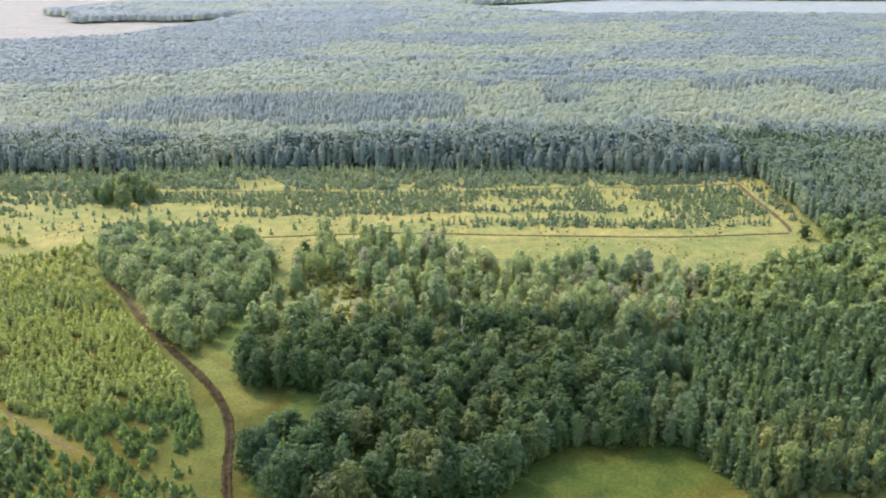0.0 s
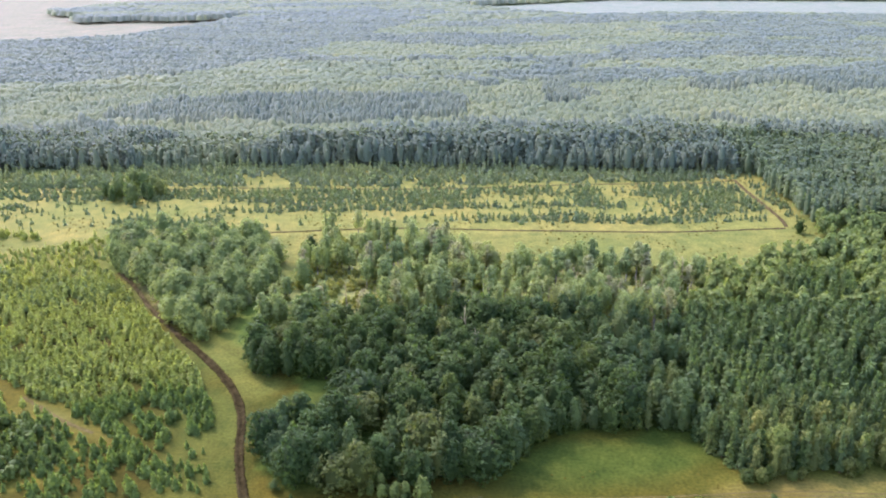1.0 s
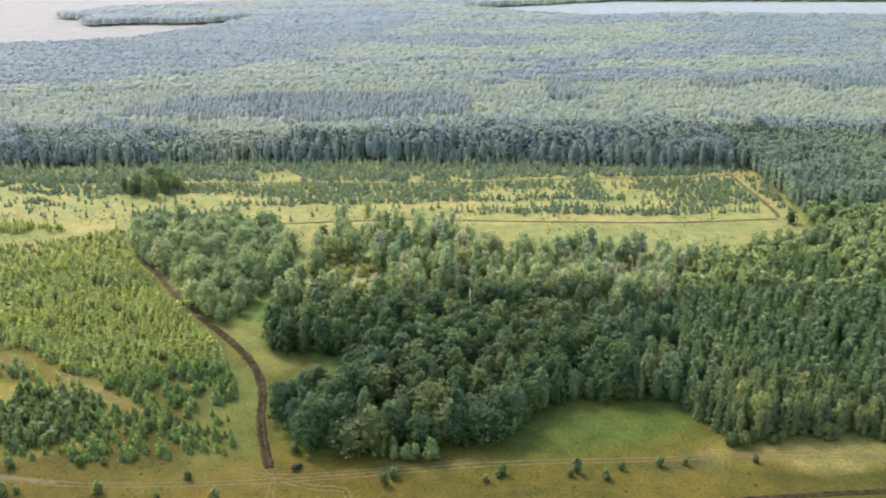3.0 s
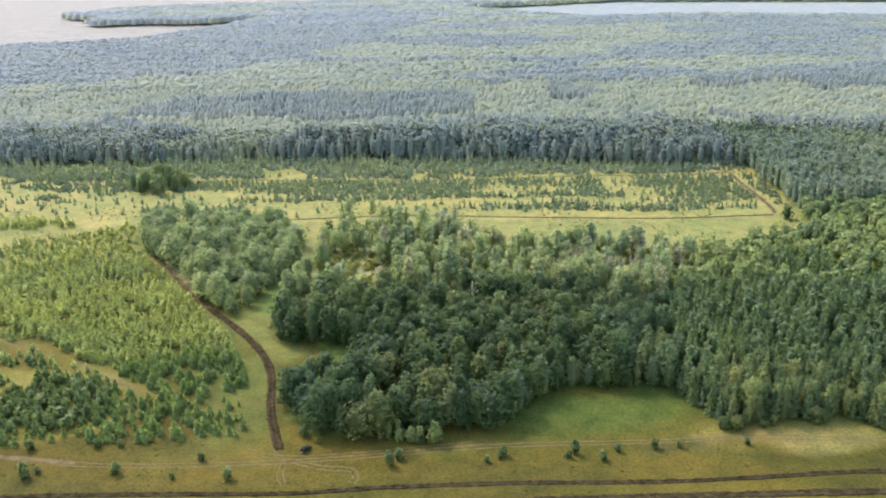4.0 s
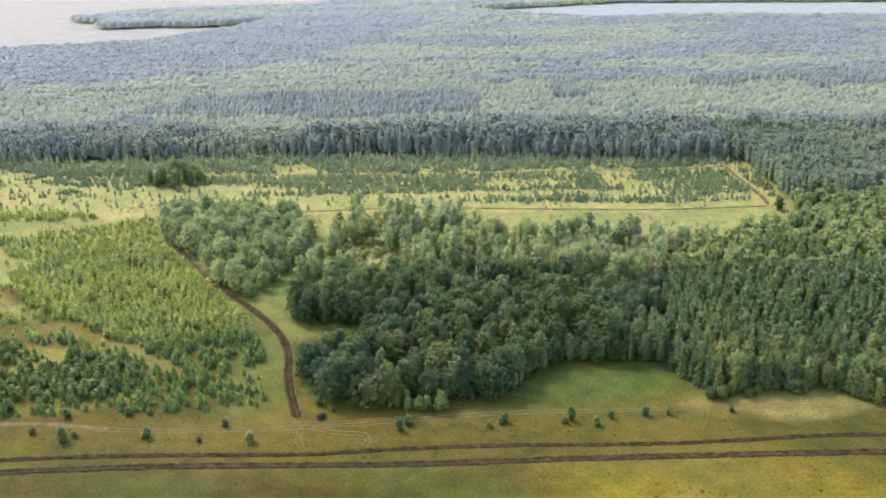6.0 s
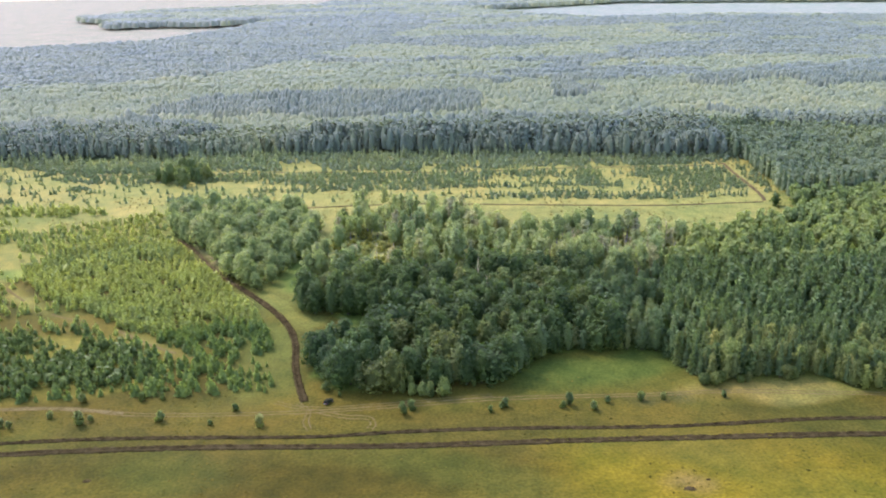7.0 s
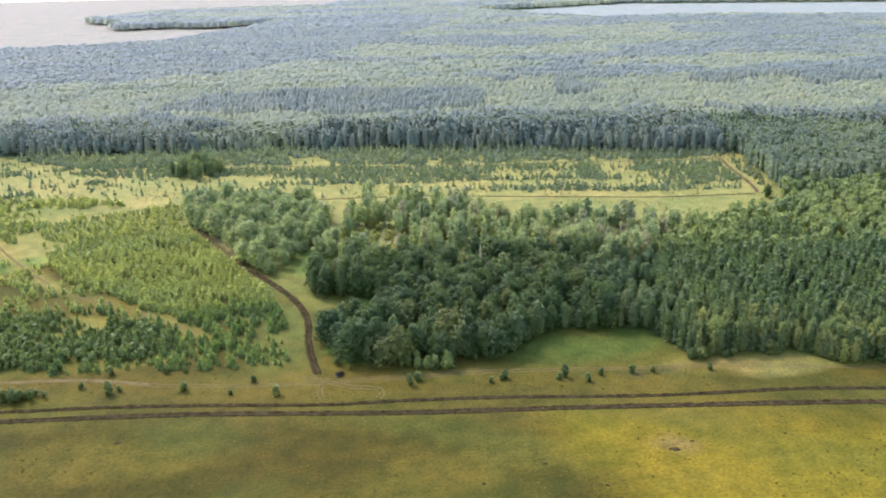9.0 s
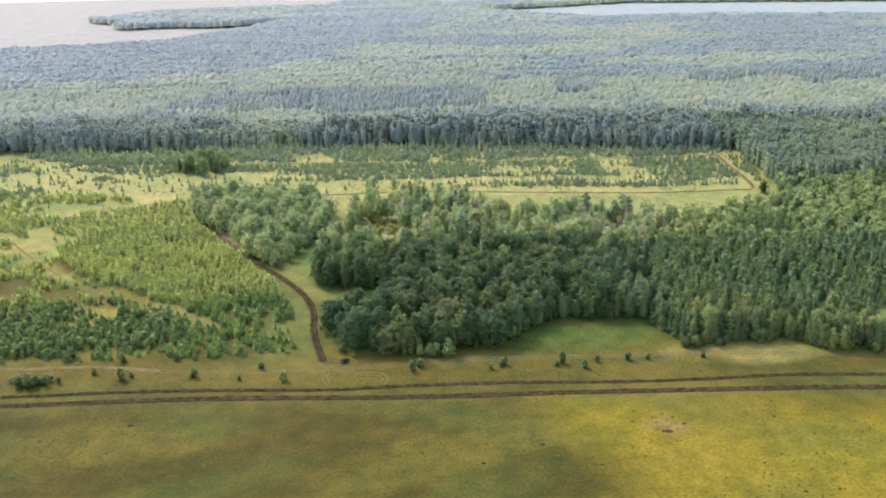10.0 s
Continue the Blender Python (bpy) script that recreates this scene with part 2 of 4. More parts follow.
X, Y = np.meshgrid(gx, gy)
turf = np.empty((*X.shape, 3))
turf[:] = (0.05, 0.075, 0.012)


def lay(colour, metres, soft, strength=1.0):
    """Lays a turf colour where metres (inside an area) is over 0, with a ragged edge."""
    global turf
    k = np.clip((metres + 3 * wobble(X, Y, 0.09) + 1.5 * wobble(X, Y, 0.31, 3)) / soft + 0.5, 0, 1)[..., None] * strength
    turf = turf * (1 - k) + np.array(colour) * k


lay((0.085, 0.09, 0.02), 652 - Y + 0 * X, 10, 1.0)
lay((0.05, 0.075, 0.012), 440 - Y + 0 * X, 10, 1.0)
lay((0.1, 0.12, 0.02), inside(PLANTATION, X, Y) + 6, 4)
lay((0.1, 0.098, 0.02), inside(WEST_SCRUB, X, Y) + 4, 6)
lay((0.125, 0.135, 0.04), inside(BIRCH_GROVE, X, Y), 6)
lay((0.036, 0.0325, 0.0048), inside(NEAR_MEADOW, X, Y), 4)
lay((0.114, 0.112, 0.026), inside(FAR_FIELD, X, Y), 5)
lay((0.08, 0.09, 0.02), np.minimum(inside(FAR_FIELD, X, Y), 470 - Y + 0 * X) - 1, 6, 0.7)
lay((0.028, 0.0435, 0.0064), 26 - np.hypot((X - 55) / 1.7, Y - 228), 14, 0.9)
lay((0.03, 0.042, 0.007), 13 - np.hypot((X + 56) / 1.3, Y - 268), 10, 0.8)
lay((0.06, 0.072, 0.0125), 14 - beside(TRENCH, X + 12, Y), 8, 0.6)
lay((0.09, 0.082, 0.012), np.maximum(inside(LOWER_PINES, X, Y) + 5, 5 - beside(SAND_PATH, X, Y)), 6, 0.9)
lay((0.125, 0.115, 0.03), 0.8 - beside(SAND_PATH, X, Y) + 2 * wobble(X, Y, 0.2), 6, 0.8)
lay((0.054, 0.0405, 0.0048), 9 - beside(DIRT_TRACK, X, Y) + 4 * wobble(X, Y, 0.05, 5), 10, 0.6)
# Nearest ground darkened: cloud shade painted into the turf colour.
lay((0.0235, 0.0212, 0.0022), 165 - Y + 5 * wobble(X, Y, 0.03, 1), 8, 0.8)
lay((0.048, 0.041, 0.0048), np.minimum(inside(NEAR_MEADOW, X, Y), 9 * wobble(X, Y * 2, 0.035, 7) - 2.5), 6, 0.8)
# Sunlit pool beside the cloud shade, painted as brighter yellow turf.
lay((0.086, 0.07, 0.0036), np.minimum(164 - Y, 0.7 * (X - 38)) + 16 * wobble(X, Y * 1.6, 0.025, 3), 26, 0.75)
lay((0.033, 0.041, 0.006), np.minimum(inside(NEAR_MEADOW, X, Y), 9 * wobble(X, Y * 1.5, 0.05, 11) - 3), 6, 0.45)
# Sunlight before the eastern stand painted into the turf; the next patch is also dry.
lay((0.07, 0.078, 0.0125), 10 - np.hypot((X - 140) / 4, Y - 212) + 3 * wobble(X, Y, 0.1, 2), 6, 0.7)
lay((0.1, 0.08, 0.019), np.minimum(inside(NEAR_MEADOW, X, Y), 9 - np.hypot((X - 122) / 3.2, Y - 208)) + 3 * wobble(X, Y, 0.12, 9), 6, 0.85)
lay((0.028, 0.032, 0.0085), 3 - np.hypot((X - 72) / 4, Y - 203) + 2 * wobble(X, Y, 0.2, 4), 4, 0.7)
lay((0.12, 0.112, 0.042), 3.5 - beside([(-168, 408), (-158, 392), (-146, 372), (-137, 362)], X - 4, Y), 3, 0.9)
lay((0.075, 0.08, 0.015), np.minimum(8 - beside([(-108, 345), (-104, 330), (-92, 305), (-74, 280)], X, Y), 400 - Y), 6, 0.8)
lay((0.085, 0.063, 0.022), 4 - np.hypot((X - 70) / 1.7, Y - 149) + 2 * wobble(X, Y, 0.15, 6), 7, 0.7)
# Floor of the far woods painted lighter to lift the shade between trees.
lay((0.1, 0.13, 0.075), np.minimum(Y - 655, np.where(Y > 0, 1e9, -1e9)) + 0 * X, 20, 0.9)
# Pale distant fields, greyed by haze put into their colours.
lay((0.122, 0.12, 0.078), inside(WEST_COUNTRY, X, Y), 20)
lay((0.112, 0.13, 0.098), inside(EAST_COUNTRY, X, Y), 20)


def mesh_from(name, verts, faces, mat, tone=None, smooth=False):
    """A mesh from arrays; faces: (n, 3) or (n, 4), or a list of such arrays."""
    me = bpy.data.meshes.new(name)
    groups = faces if isinstance(faces, list) else [faces]
    groups = [np.asarray(g, np.int32) for g in groups if len(g)]
    sizes = np.concatenate([np.full(len(g), g.shape[1], np.int32) for g in groups])
    loops = np.concatenate([g.ravel() for g in groups])
    me.vertices.add(len(verts))
    me.vertices.foreach_set("co", np.asarray(verts, np.float32).ravel())
    me.loops.add(len(loops))
    me.loops.foreach_set("vertex_index", loops)
    me.polygons.add(len(sizes))
    me.polygons.foreach_set("loop_start", np.concatenate([[0], np.cumsum(sizes)[:-1]]).astype(np.int32))
    me.update(calc_edges=True)
    me.validate()
    me.materials.append(mat)
    if smooth:
        me.polygons.foreach_set("use_smooth", np.ones(len(sizes), bool))
    if tone is not None:
        a = me.attributes.new("tone", "FLOAT", "POINT")
        a.data.foreach_set("value", np.asarray(tone, np.float32))
    return me


rows_n, cols_n = X.shape
idx = np.arange(rows_n * cols_n).reshape(rows_n, cols_n)
quads = np.stack([idx[:-1, :-1], idx[:-1, 1:], idx[1:, 1:], idx[1:, :-1]], -1).reshape(-1, 4)
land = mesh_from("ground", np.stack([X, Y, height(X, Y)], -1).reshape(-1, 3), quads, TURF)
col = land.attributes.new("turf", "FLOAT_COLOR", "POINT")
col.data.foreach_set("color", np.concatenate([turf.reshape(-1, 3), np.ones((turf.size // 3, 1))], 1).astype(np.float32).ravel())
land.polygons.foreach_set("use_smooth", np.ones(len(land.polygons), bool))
tagged(new("ground", land), "yellow-green meadow turf and dark forest floor, cloud shade painted in", "ground", kind="structure")


# ---- ploughed strips and tracks ----
def along(line, step):
    """Points and sideways directions at even steps on a smoothed line."""
    p = np.array(line, float)
    for _ in range(3):
        q = np.empty((2 * len(p) - 2, 2))
        q[0::2], q[1::2] = 0.75 * p[:-1] + 0.25 * p[1:], 0.25 * p[:-1] + 0.75 * p[1:]
        p = np.concatenate([p[:1], q, p[-1:]])
    s = np.concatenate([[0], np.cumsum(np.hypot(*np.diff(p, axis=0).T))])
    at = np.linspace(0, s[-1], max(2, int(s[-1] / step)))
    c = np.stack([np.interp(at, s, p[:, 0]), np.interp(at, s, p[:, 1])], 1)
    d = np.gradient(c, axis=0)
    d /= np.hypot(*d.T)[:, None]
    return c, np.stack([d[:, 1], -d[:, 0]], 1), at


def strip(name, line, profile, step, mat, rough, ragged, label, category):
    """Earth along a line: profile is a row of (metres aside, height)."""
    c, side, at = along(line, step)
    n = len(c)
    off, up = np.array(profile).T
    swell = 1 + ragged * (0.6 * wobble(at, at * 0, 0.25, 2)[:, None] + 0.4 * rng.normal(size=(n, 1)))
    o = off[None] * swell + rough * 0.5 * rng.normal(size=(n, len(off)))
    xy = c[:, None] + side[:, None] * o[..., None]
    z = height(xy[..., 0], xy[..., 1]) + up[None] + np.where(up > 0.05, rough, 0)[None] * rng.normal(size=(n, len(off)))
    i = np.arange(n * len(off)).reshape(n, -1)
    f = np.stack([i[:-1, :-1], i[:-1, 1:], i[1:, 1:], i[1:, :-1]], -1).reshape(-1, 4)
    me = mesh_from(name, np.concatenate([xy, z[..., None]], -1).reshape(-1, 3), f, mat)
    return tagged(new(name, me), label, category, kind="structure")


PLOUGHED = [(-1.0, -0.06), (-0.85, 0.35), (-0.6, 0.6), (-0.35, 0.3), (0.0, 0.04), (0.35, 0.3), (0.6, 0.65), (0.85, 0.35), (1.0, -0.06)]


def ploughed(w, h):
    return [(a * w, b * h if b > 0 else b) for a, b in PLOUGHED]


for line, w, h, label in (
    (TRENCH[:4], 1.2, 0.4, "brown weathered upper end of the ploughed firebreak strip"),
    (TRENCH[3:], 1.75, 0.9, "dark freshly ploughed firebreak strip along the young pines"),
    (FURROW_A, 1.15, 0.6, "dark ploughed furrow across the meadow"),
    (FURROW_B, 1.75, 0.7, "dark ploughed furrow beside another across the meadow"),
    (FURROW_FAR, 1.0, 0.45, "brown ploughed furrow before the field of saplings"),
    (FURROW_EAST, 1.35, 0.5, "brown ploughed furrow beside the eastern forest edge"),
    (FURROW_BACK, 1.0, 0.4, "brown ploughed furrow behind the field of saplings"),
):
    strip("ploughed_furrow", line, ploughed(w, h), 0.9, DRY_SOIL if line[0][1] > 400 else SOIL, 0.14, 0.2, label, "furrow")
RUT = [(-0.34, -0.03), (-0.22, 0.05), (0.22, 0.05), (0.34, -0.03)]
for line, gauge, label in ((DIRT_TRACK, 1.0, "worn pale wheel rut of a dirt track"), (LINK_TRACK, 1.1, "sandy wheel rut joining track and furrow"), ):
    for s in (-1, 1):
        strip("track", line, [(o + s * gauge, u) for o, u in RUT], 0.7, SAND, 0.03, 0.25, label, "track")
PATCH = [(-0.9, -0.04), (-0.6, 0.05), (0.0, 0.06), (0.6, 0.05), (0.9, -0.04)]
for line in ([(-300, 390), (-272, 358), (-246, 331), (-229, 315)], [(-206, 296), (-195, 290), (-184, 286)], [(-166, 276), (-152, 265), (-139, 255), (-128, 249)], [(-230, 200), (-185, 202.5), (-166, 203.2), (-149, 201), (-132, 197.5)]):
    strip("sand_path", line, PATCH, 0.8, SAND, 0.03, 0.3, "pale sandy path worn into the grass", "path")
for line in ([(-75, 205), (-62, 199), (-30, 202), (10, 208)], [(-66, 204), (-60, 198), (-61, 190), (-58, 184)]):
    for s in (-0.9, 0.9):
        strip("track", line, [(o * 0.8 + s, u) for o, u in RUT], 0.9, SAND, 0.03, 0.3, "faint wheel rut pressed into the meadow grass", "track")


# ---- plants: shapes ----
OCTA = np.array([(0, 0, 1), (1, 0, 0), (0, 1, 0), (-1, 0, 0), (0, -1, 0), (0, 0, -1)], float)
OCTA_F = np.array([(0, 1 + k, 1 + (k + 1) % 4) for k in range(4)] + [(5, 1 + (k + 1) % 4, 1 + k) for k in range(4)])


def unit(v):
    return v / np.maximum(np.linalg.norm(v, axis=-1, keepdims=True), 1e-6)


def leaf_clumps(centre, normal, size):
    """Small uneven three-cornered sprays of leaves, two about each spot, turned every way about their normals."""
    centre, normal, size = np.repeat(centre, 2, 0), np.repeat(normal, 2, 0), np.repeat(np.broadcast_to(size, len(centre)), 2)
    n = len(centre)
    t = unit(np.cross(normal, rng.normal(size=(n, 3))))
    b = np.cross(normal, t)
    s = size.reshape(-1, 1, 1) * 0.56
    k = np.array([(-0.9, -0.6), (1.0, -0.35), (0.0, 1.05)]) * rng.uniform(0.6, 1.25, (n, 3, 2)) + rng.uniform(-0.45, 0.45, (n, 1, 2))
    v = centre[:, None] + s * (k[..., :1] * t[:, None] + k[..., 1:] * b[:, None])
    v = v + normal[:, None] * s * rng.uniform(-0.45, 0.45, (n, 3, 1))
    return v.reshape(-1, 3), np.arange(3 * n).reshape(n, 3)


def joined(pieces):
    """Joins (verts, faces) pieces; quads and triangles stay apart."""
    verts, quads, tris, at = [], [], [], 0
    for v, f in pieces:
        (quads if f.shape[1] == 4 else tris).append(f + at)
        verts.append(v)
        at += len(v)
    return np.concatenate(verts), [np.concatenate(g) for g in (quads, tris) if g]


def broad_crown(h, w, low, lumps, leaves, leaf, core=True, pointed=0.0, loose=0.25, rise=0.2):
    """A broad-leaved crown: lumps of foliage with gaps between, from low * h to h."""
    mid, tall = h * (1 + low) / 2, h * (1 - low) / 2
    p = unit(rng.normal(size=(lumps, 3))) * rng.uniform(0.35, 0.8, (lumps, 1))
    p[:, 2] = np.linspace(-0.92, 0.8, lumps) + rng.uniform(-0.1, 0.1, lumps)
    narrow = np.sqrt(np.clip(1 - p[:, 2] ** 2 * 0.8, 0.05, 1)) * (1 - pointed * (p[:, 2] + 0.85) / 1.65)
    c = np.stack([p[:, 0] * w * 0.5 * narrow, p[:, 1] * w * 0.5 * narrow, mid + p[:, 2] * tall * 0.85], 1)
    r = rng.uniform(0.2, 0.32, lumps) * w * (0.55 + 0.45 * narrow)
    k = rng.integers(0, lumps, leaves * 3)
    d = unit(rng.normal(size=(leaves * 3, 3)) + (0, 0, 0.25))
    at = c[k] + d * r[k][:, None] * rng.uniform(0.72, 1.45, (leaves * 3, 1)) * (1, 1, 0.9)
    gap = np.linalg.norm(at[:, None] - c[None], axis=-1) / r[None]
    keep = np.flatnonzero(gap.min(1) > 0.72)[:leaves]
    at, d = at[keep], d[keep]
    out = unit(at - (0, 0, mid - rise * tall))
    normal = unit(0.5 * d + 0.6 * out + loose * rng.normal(size=at.shape))
    pieces = [leaf_clumps(at, normal, leaf * rng.uniform(0.6, 1.3, len(at)))]
    if core:
        for cc, rr in zip(c, r):
            pieces.append((cc + OCTA * rr * 0.76 * rng.uniform(0.85, 1.1, (6, 1)), OCTA_F))
    else:
        pieces.append(((0, 0, mid) + OCTA * (w * 0.36, w * 0.36, tall * 0.8) * rng.uniform(0.85, 1.1, (6, 1)), OCTA_F))
    return joined(pieces)


def knobbly_crown(h, w, low, knobs, leaves, leaf, pointed=0.0, knob=0.15, shoulder=-0.2, open_at=0.0):
    """A leafy crown: many small knobs of foliage over a shaded heart, broadest below its middle."""
    mid, tall = h * (1 + low) / 2, h * (1 - low) / 2

    def girth(z):
        up, down = np.clip((z - shoulder) / (1 - shoulder), 0, 1), np.clip((shoulder - z) / (1 + shoulder), 0, 1)
        return np.where(z > shoulder, np.sqrt(1 - 0.97 * up ** 1.7), 1 - 0.4 * down ** 2) * (1 - pointed * (z + 1) / 2)

    z = np.linspace(-0.95, 0.96, knobs) + rng.uniform(-0.04, 0.04, knobs)
    a = np.arange(knobs) * 2.4 + rng.uniform(-0.5, 0.5, knobs)
    r = girth(z) * w * 0.5 * rng.uniform(0.68, 1.02, knobs)
    c = np.stack([r * np.cos(a), r * np.sin(a), mid + z * tall * rng.uniform(0.88, 1.02, knobs)], 1)
    size = rng.uniform(0.75, 1.3, knobs) * knob * w
    if open_at:
        full = wobble(c[:, 0] + 3 * c[:, 2], c[:, 1] - 2 * c[:, 2], 1.6 / w, h) > open_at - 1
        c, size, knobs = c[full], size[full], int(full.sum())
    k = rng.integers(0, knobs, leaves)
    out = unit(c[k] - (0, 0, mid - 0.35 * tall))
    d = unit(rng.normal(size=(leaves, 3)) + 0.8 * out + (0, 0, 0.45))
    at = c[k] + d * size[k][:, None] * rng.uniform(0.55, 1.3, (leaves, 1))
    normal = unit(0.65 * d + 0.45 * out + 0.3 * rng.normal(size=at.shape))
    pieces = [leaf_clumps(at, normal, leaf * rng.uniform(0.55, 1.35, leaves))]
    sides, zs = 8, np.array([-0.93, -0.5, 0.0, 0.45, 0.78])
    q = np.arange(sides) * 2 * np.pi / sides
    heart = 0.66 if not open_at else 0.45
    rings = [np.stack([g * np.cos(q + 0.4 * j), g * np.sin(q + 0.4 * j), np.full(sides, mid + zz * tall * 0.95)], 1) for j, (zz, g) in enumerate(zip(zs, girth(zs) * w * 0.5 * heart))]
    v = np.concatenate(rings + [np.array([(0, 0, mid + 0.9 * tall)])])
    v = v * (1 + rng.uniform(-0.12, 0.12, (len(v), 1)) * (1, 1, 0))
    f = [(j * sides + i, j * sides + (i + 1) % sides, (j + 1) * sides + (i + 1) % sides, (j + 1) * sides + i) for j in range(4) for i in range(sides)]
    pieces.append((v, np.array(f)))
    pieces.append((np.zeros((0, 3)), np.array([(4 * sides + i - len(v), 4 * sides + (i + 1) % sides - len(v), -1) for i in range(sides)])))
    return joined(pieces)


def peak(h, w, low, pointed, base=0.42):
    """A treetop of the distant woods: a few uneven facets."""
    a = np.arange(5) * 2 * np.pi / 5 + rng.uniform(-0.3, 0.3, 5)
    foot, brow = w * 0.5 * rng.uniform(0.8, 1.2, 5), w * 0.5 * (0.75 - 0.45 * pointed) * rng.uniform(0.7, 1.25, 5)
    v = [np.stack([r * np.cos(a), r * np.sin(a), h * (z + rng.uniform(-0.06, 0.06, 5))], 1) for r, z in ((foot, base), (brow, low + (1 - low) * 0.6))]
    f = np.array([(j, (j + 1) % 5, 5 + (j + 1) % 5, 5 + j) for j in range(5)])
    t = np.array([(5 + j - 11, 5 + (j + 1) % 5 - 11, -1) for j in range(5)])
    return joined([(np.concatenate(v + [np.array([(rng.normal() * 0.06 * w, rng.normal() * 0.06 * w, h)])]), f), (np.zeros((0, 3)), t)])


def cone_crown(h, w, low, tiers, arms, leaf, lift=0.25):
    """A conifer's crown: whorls of boughs that shorten towards the tip."""
    pieces, base = [], low * h
    centre, normal, size = [], [], []
    for k in range(tiers):
        f = k / (tiers - 1)
        r = w * 0.5 * (1 - f) ** 0.8 * rng.uniform(0.85, 1.1) + 0.02 * w
        z = base + (h - base) * f ** 0.9 * 0.95
        for a in np.linspace(0, 2 * np.pi, max(4, round(arms * (1 - 0.5 * f))), endpoint=False) + rng.uniform(0, 6.3):
            rr = r * rng.uniform(0.55, 1.05)
            centre.append((rr * np.cos(a) * 0.75, rr * np.sin(a) * 0.75, z + lift * rr + rng.normal() * 0.03 * h))
            normal.append((np.cos(a) * 0.8 + rng.normal() * 0.3, np.sin(a) * 0.8 + rng.normal() * 0.3, 0.55 + rng.normal() * 0.3))
            size.append(leaf * (1.15 - 0.55 * f) * rng.uniform(0.75, 1.25))
    pieces.append(leaf_clumps(np.array(centre), unit(np.array(normal)), np.array(size)))
    m = 7
    a = np.arange(m) * 2 * np.pi / m
    ring = np.stack([w * 0.25 * np.cos(a), w * 0.25 * np.sin(a), np.full(m, base + 0.04 * h)], 1)
    pieces.append((np.concatenate([ring, [(0, 0, 0.9 * h)]]), np.array([(k, (k + 1) % m, m) for k in range(m)])))
    return joined(pieces)


def stem(points, radii, sides=7):
    """A tapered bent stem through points."""
    a = np.arange(sides) * 2 * np.pi / sides
    v = [np.array(p) + np.stack([r * np.cos(a), r * np.sin(a), 0 * a], 1) for p, r in zip(points, radii)]
    f = [(k * sides + j, k * sides + (j + 1) % sides, (k + 1) * sides + (j + 1) % sides, (k + 1) * sides + j) for k in range(len(points) - 1) for j in range(sides)]
    return np.concatenate(v), np.array(f)


def trunk_shape(h, r, limbs, low, spread):
    bend = rng.uniform(-0.03, 0.03, (5, 2)) * h
    pts = [(0, 0, -0.4)] + [(*bend[k], h * z) for k, z in enumerate((0.12, 0.35, 0.6, 0.85))]
    pieces = [stem(pts, [r * 1.35, r, r * 0.8, r * 0.5, r * 0.12])]
    for k in range(limbs):
        z, a = h * rng.uniform(low, 0.75), k * 2.4 + rng.uniform(-0.4, 0.4)
        reach = spread * rng.uniform(0.5, 0.9)
        ends = [(bend[1][0] * 0.6, bend[1][1] * 0.6, z), (reach * 0.5 * np.cos(a), reach * 0.5 * np.sin(a), z + 0.07 * h), (reach * np.cos(a), reach * np.sin(a), z + 0.17 * h)]
        pieces.append(stem(ends, [r * 0.4, r * 0.28, r * 0.06], 5))
    return joined(pieces)


def part(name, me, parent, label=""):
    ob = new(name, me)
    ob.parent = parent
    return tagged(ob, label)


def plant(name, trunk, crown, bark, leaves, label, category, group):
    """A plant of trunk and crown, standing at the origin."""
    ob = new(name)
    ob.empty_display_size = 0.5
    part("trunk", mesh_from("trunk", *trunk, bark), ob)
    part("crown", mesh_from("crown", *crown, leaves), ob)
    return tagged(ob, label, category, group)


def standing(x, y, size=1.0, turn=0.0, broad=1.0, lean=(0, 0)):
    return pose(x, y, float(height(x, y)), lean[0], lean[1], turn) @ Matrix.Diagonal((size * broad, size * broad, size, 1))


def set_out(kinds, spots, low, high, broad=0.12):
    """Stands plants at the spots: the kinds in turn by chance, each a little different."""
    used = set()
    for x, y in spots:
        k = int(rng.integers(len(kinds)))
        m = standing(x, y, rng.uniform(low, high), rng.uniform(0, 360), rng.uniform(1 - broad, 1 + broad), rng.uniform(-2.5, 2.5, 2))
        if k in used:
            copy_thing(kinds[k], m)
        else:
            kinds[k].matrix_basis = m
            used.add(k)
    for k in set(range(len(kinds))) - used:
        for o in (*kinds[k].children_recursive, kinds[k]):
            bpy.data.objects.remove(o)


def spread(poly, gap, jitter=0.38, bounds=None):
    """Spots in a polygon about gap metres apart, on a loose triangular lattice."""
    px, py = np.array(poly).T
    xs, ys = np.arange(px.min(), px.max(), gap), np.arange(py.min(), py.max(), gap * 0.87)
    gxx, gyy = np.meshgrid(xs, ys)
    gxx = gxx + (np.arange(len(ys)) % 2)[:, None] * gap / 2
    p = np.stack([gxx.ravel(), gyy.ravel()], 1) + rng.uniform(-jitter, jitter, (gxx.size, 2)) * gap
    return p[inside(poly, p[:, 0], p[:, 1]) > 0]


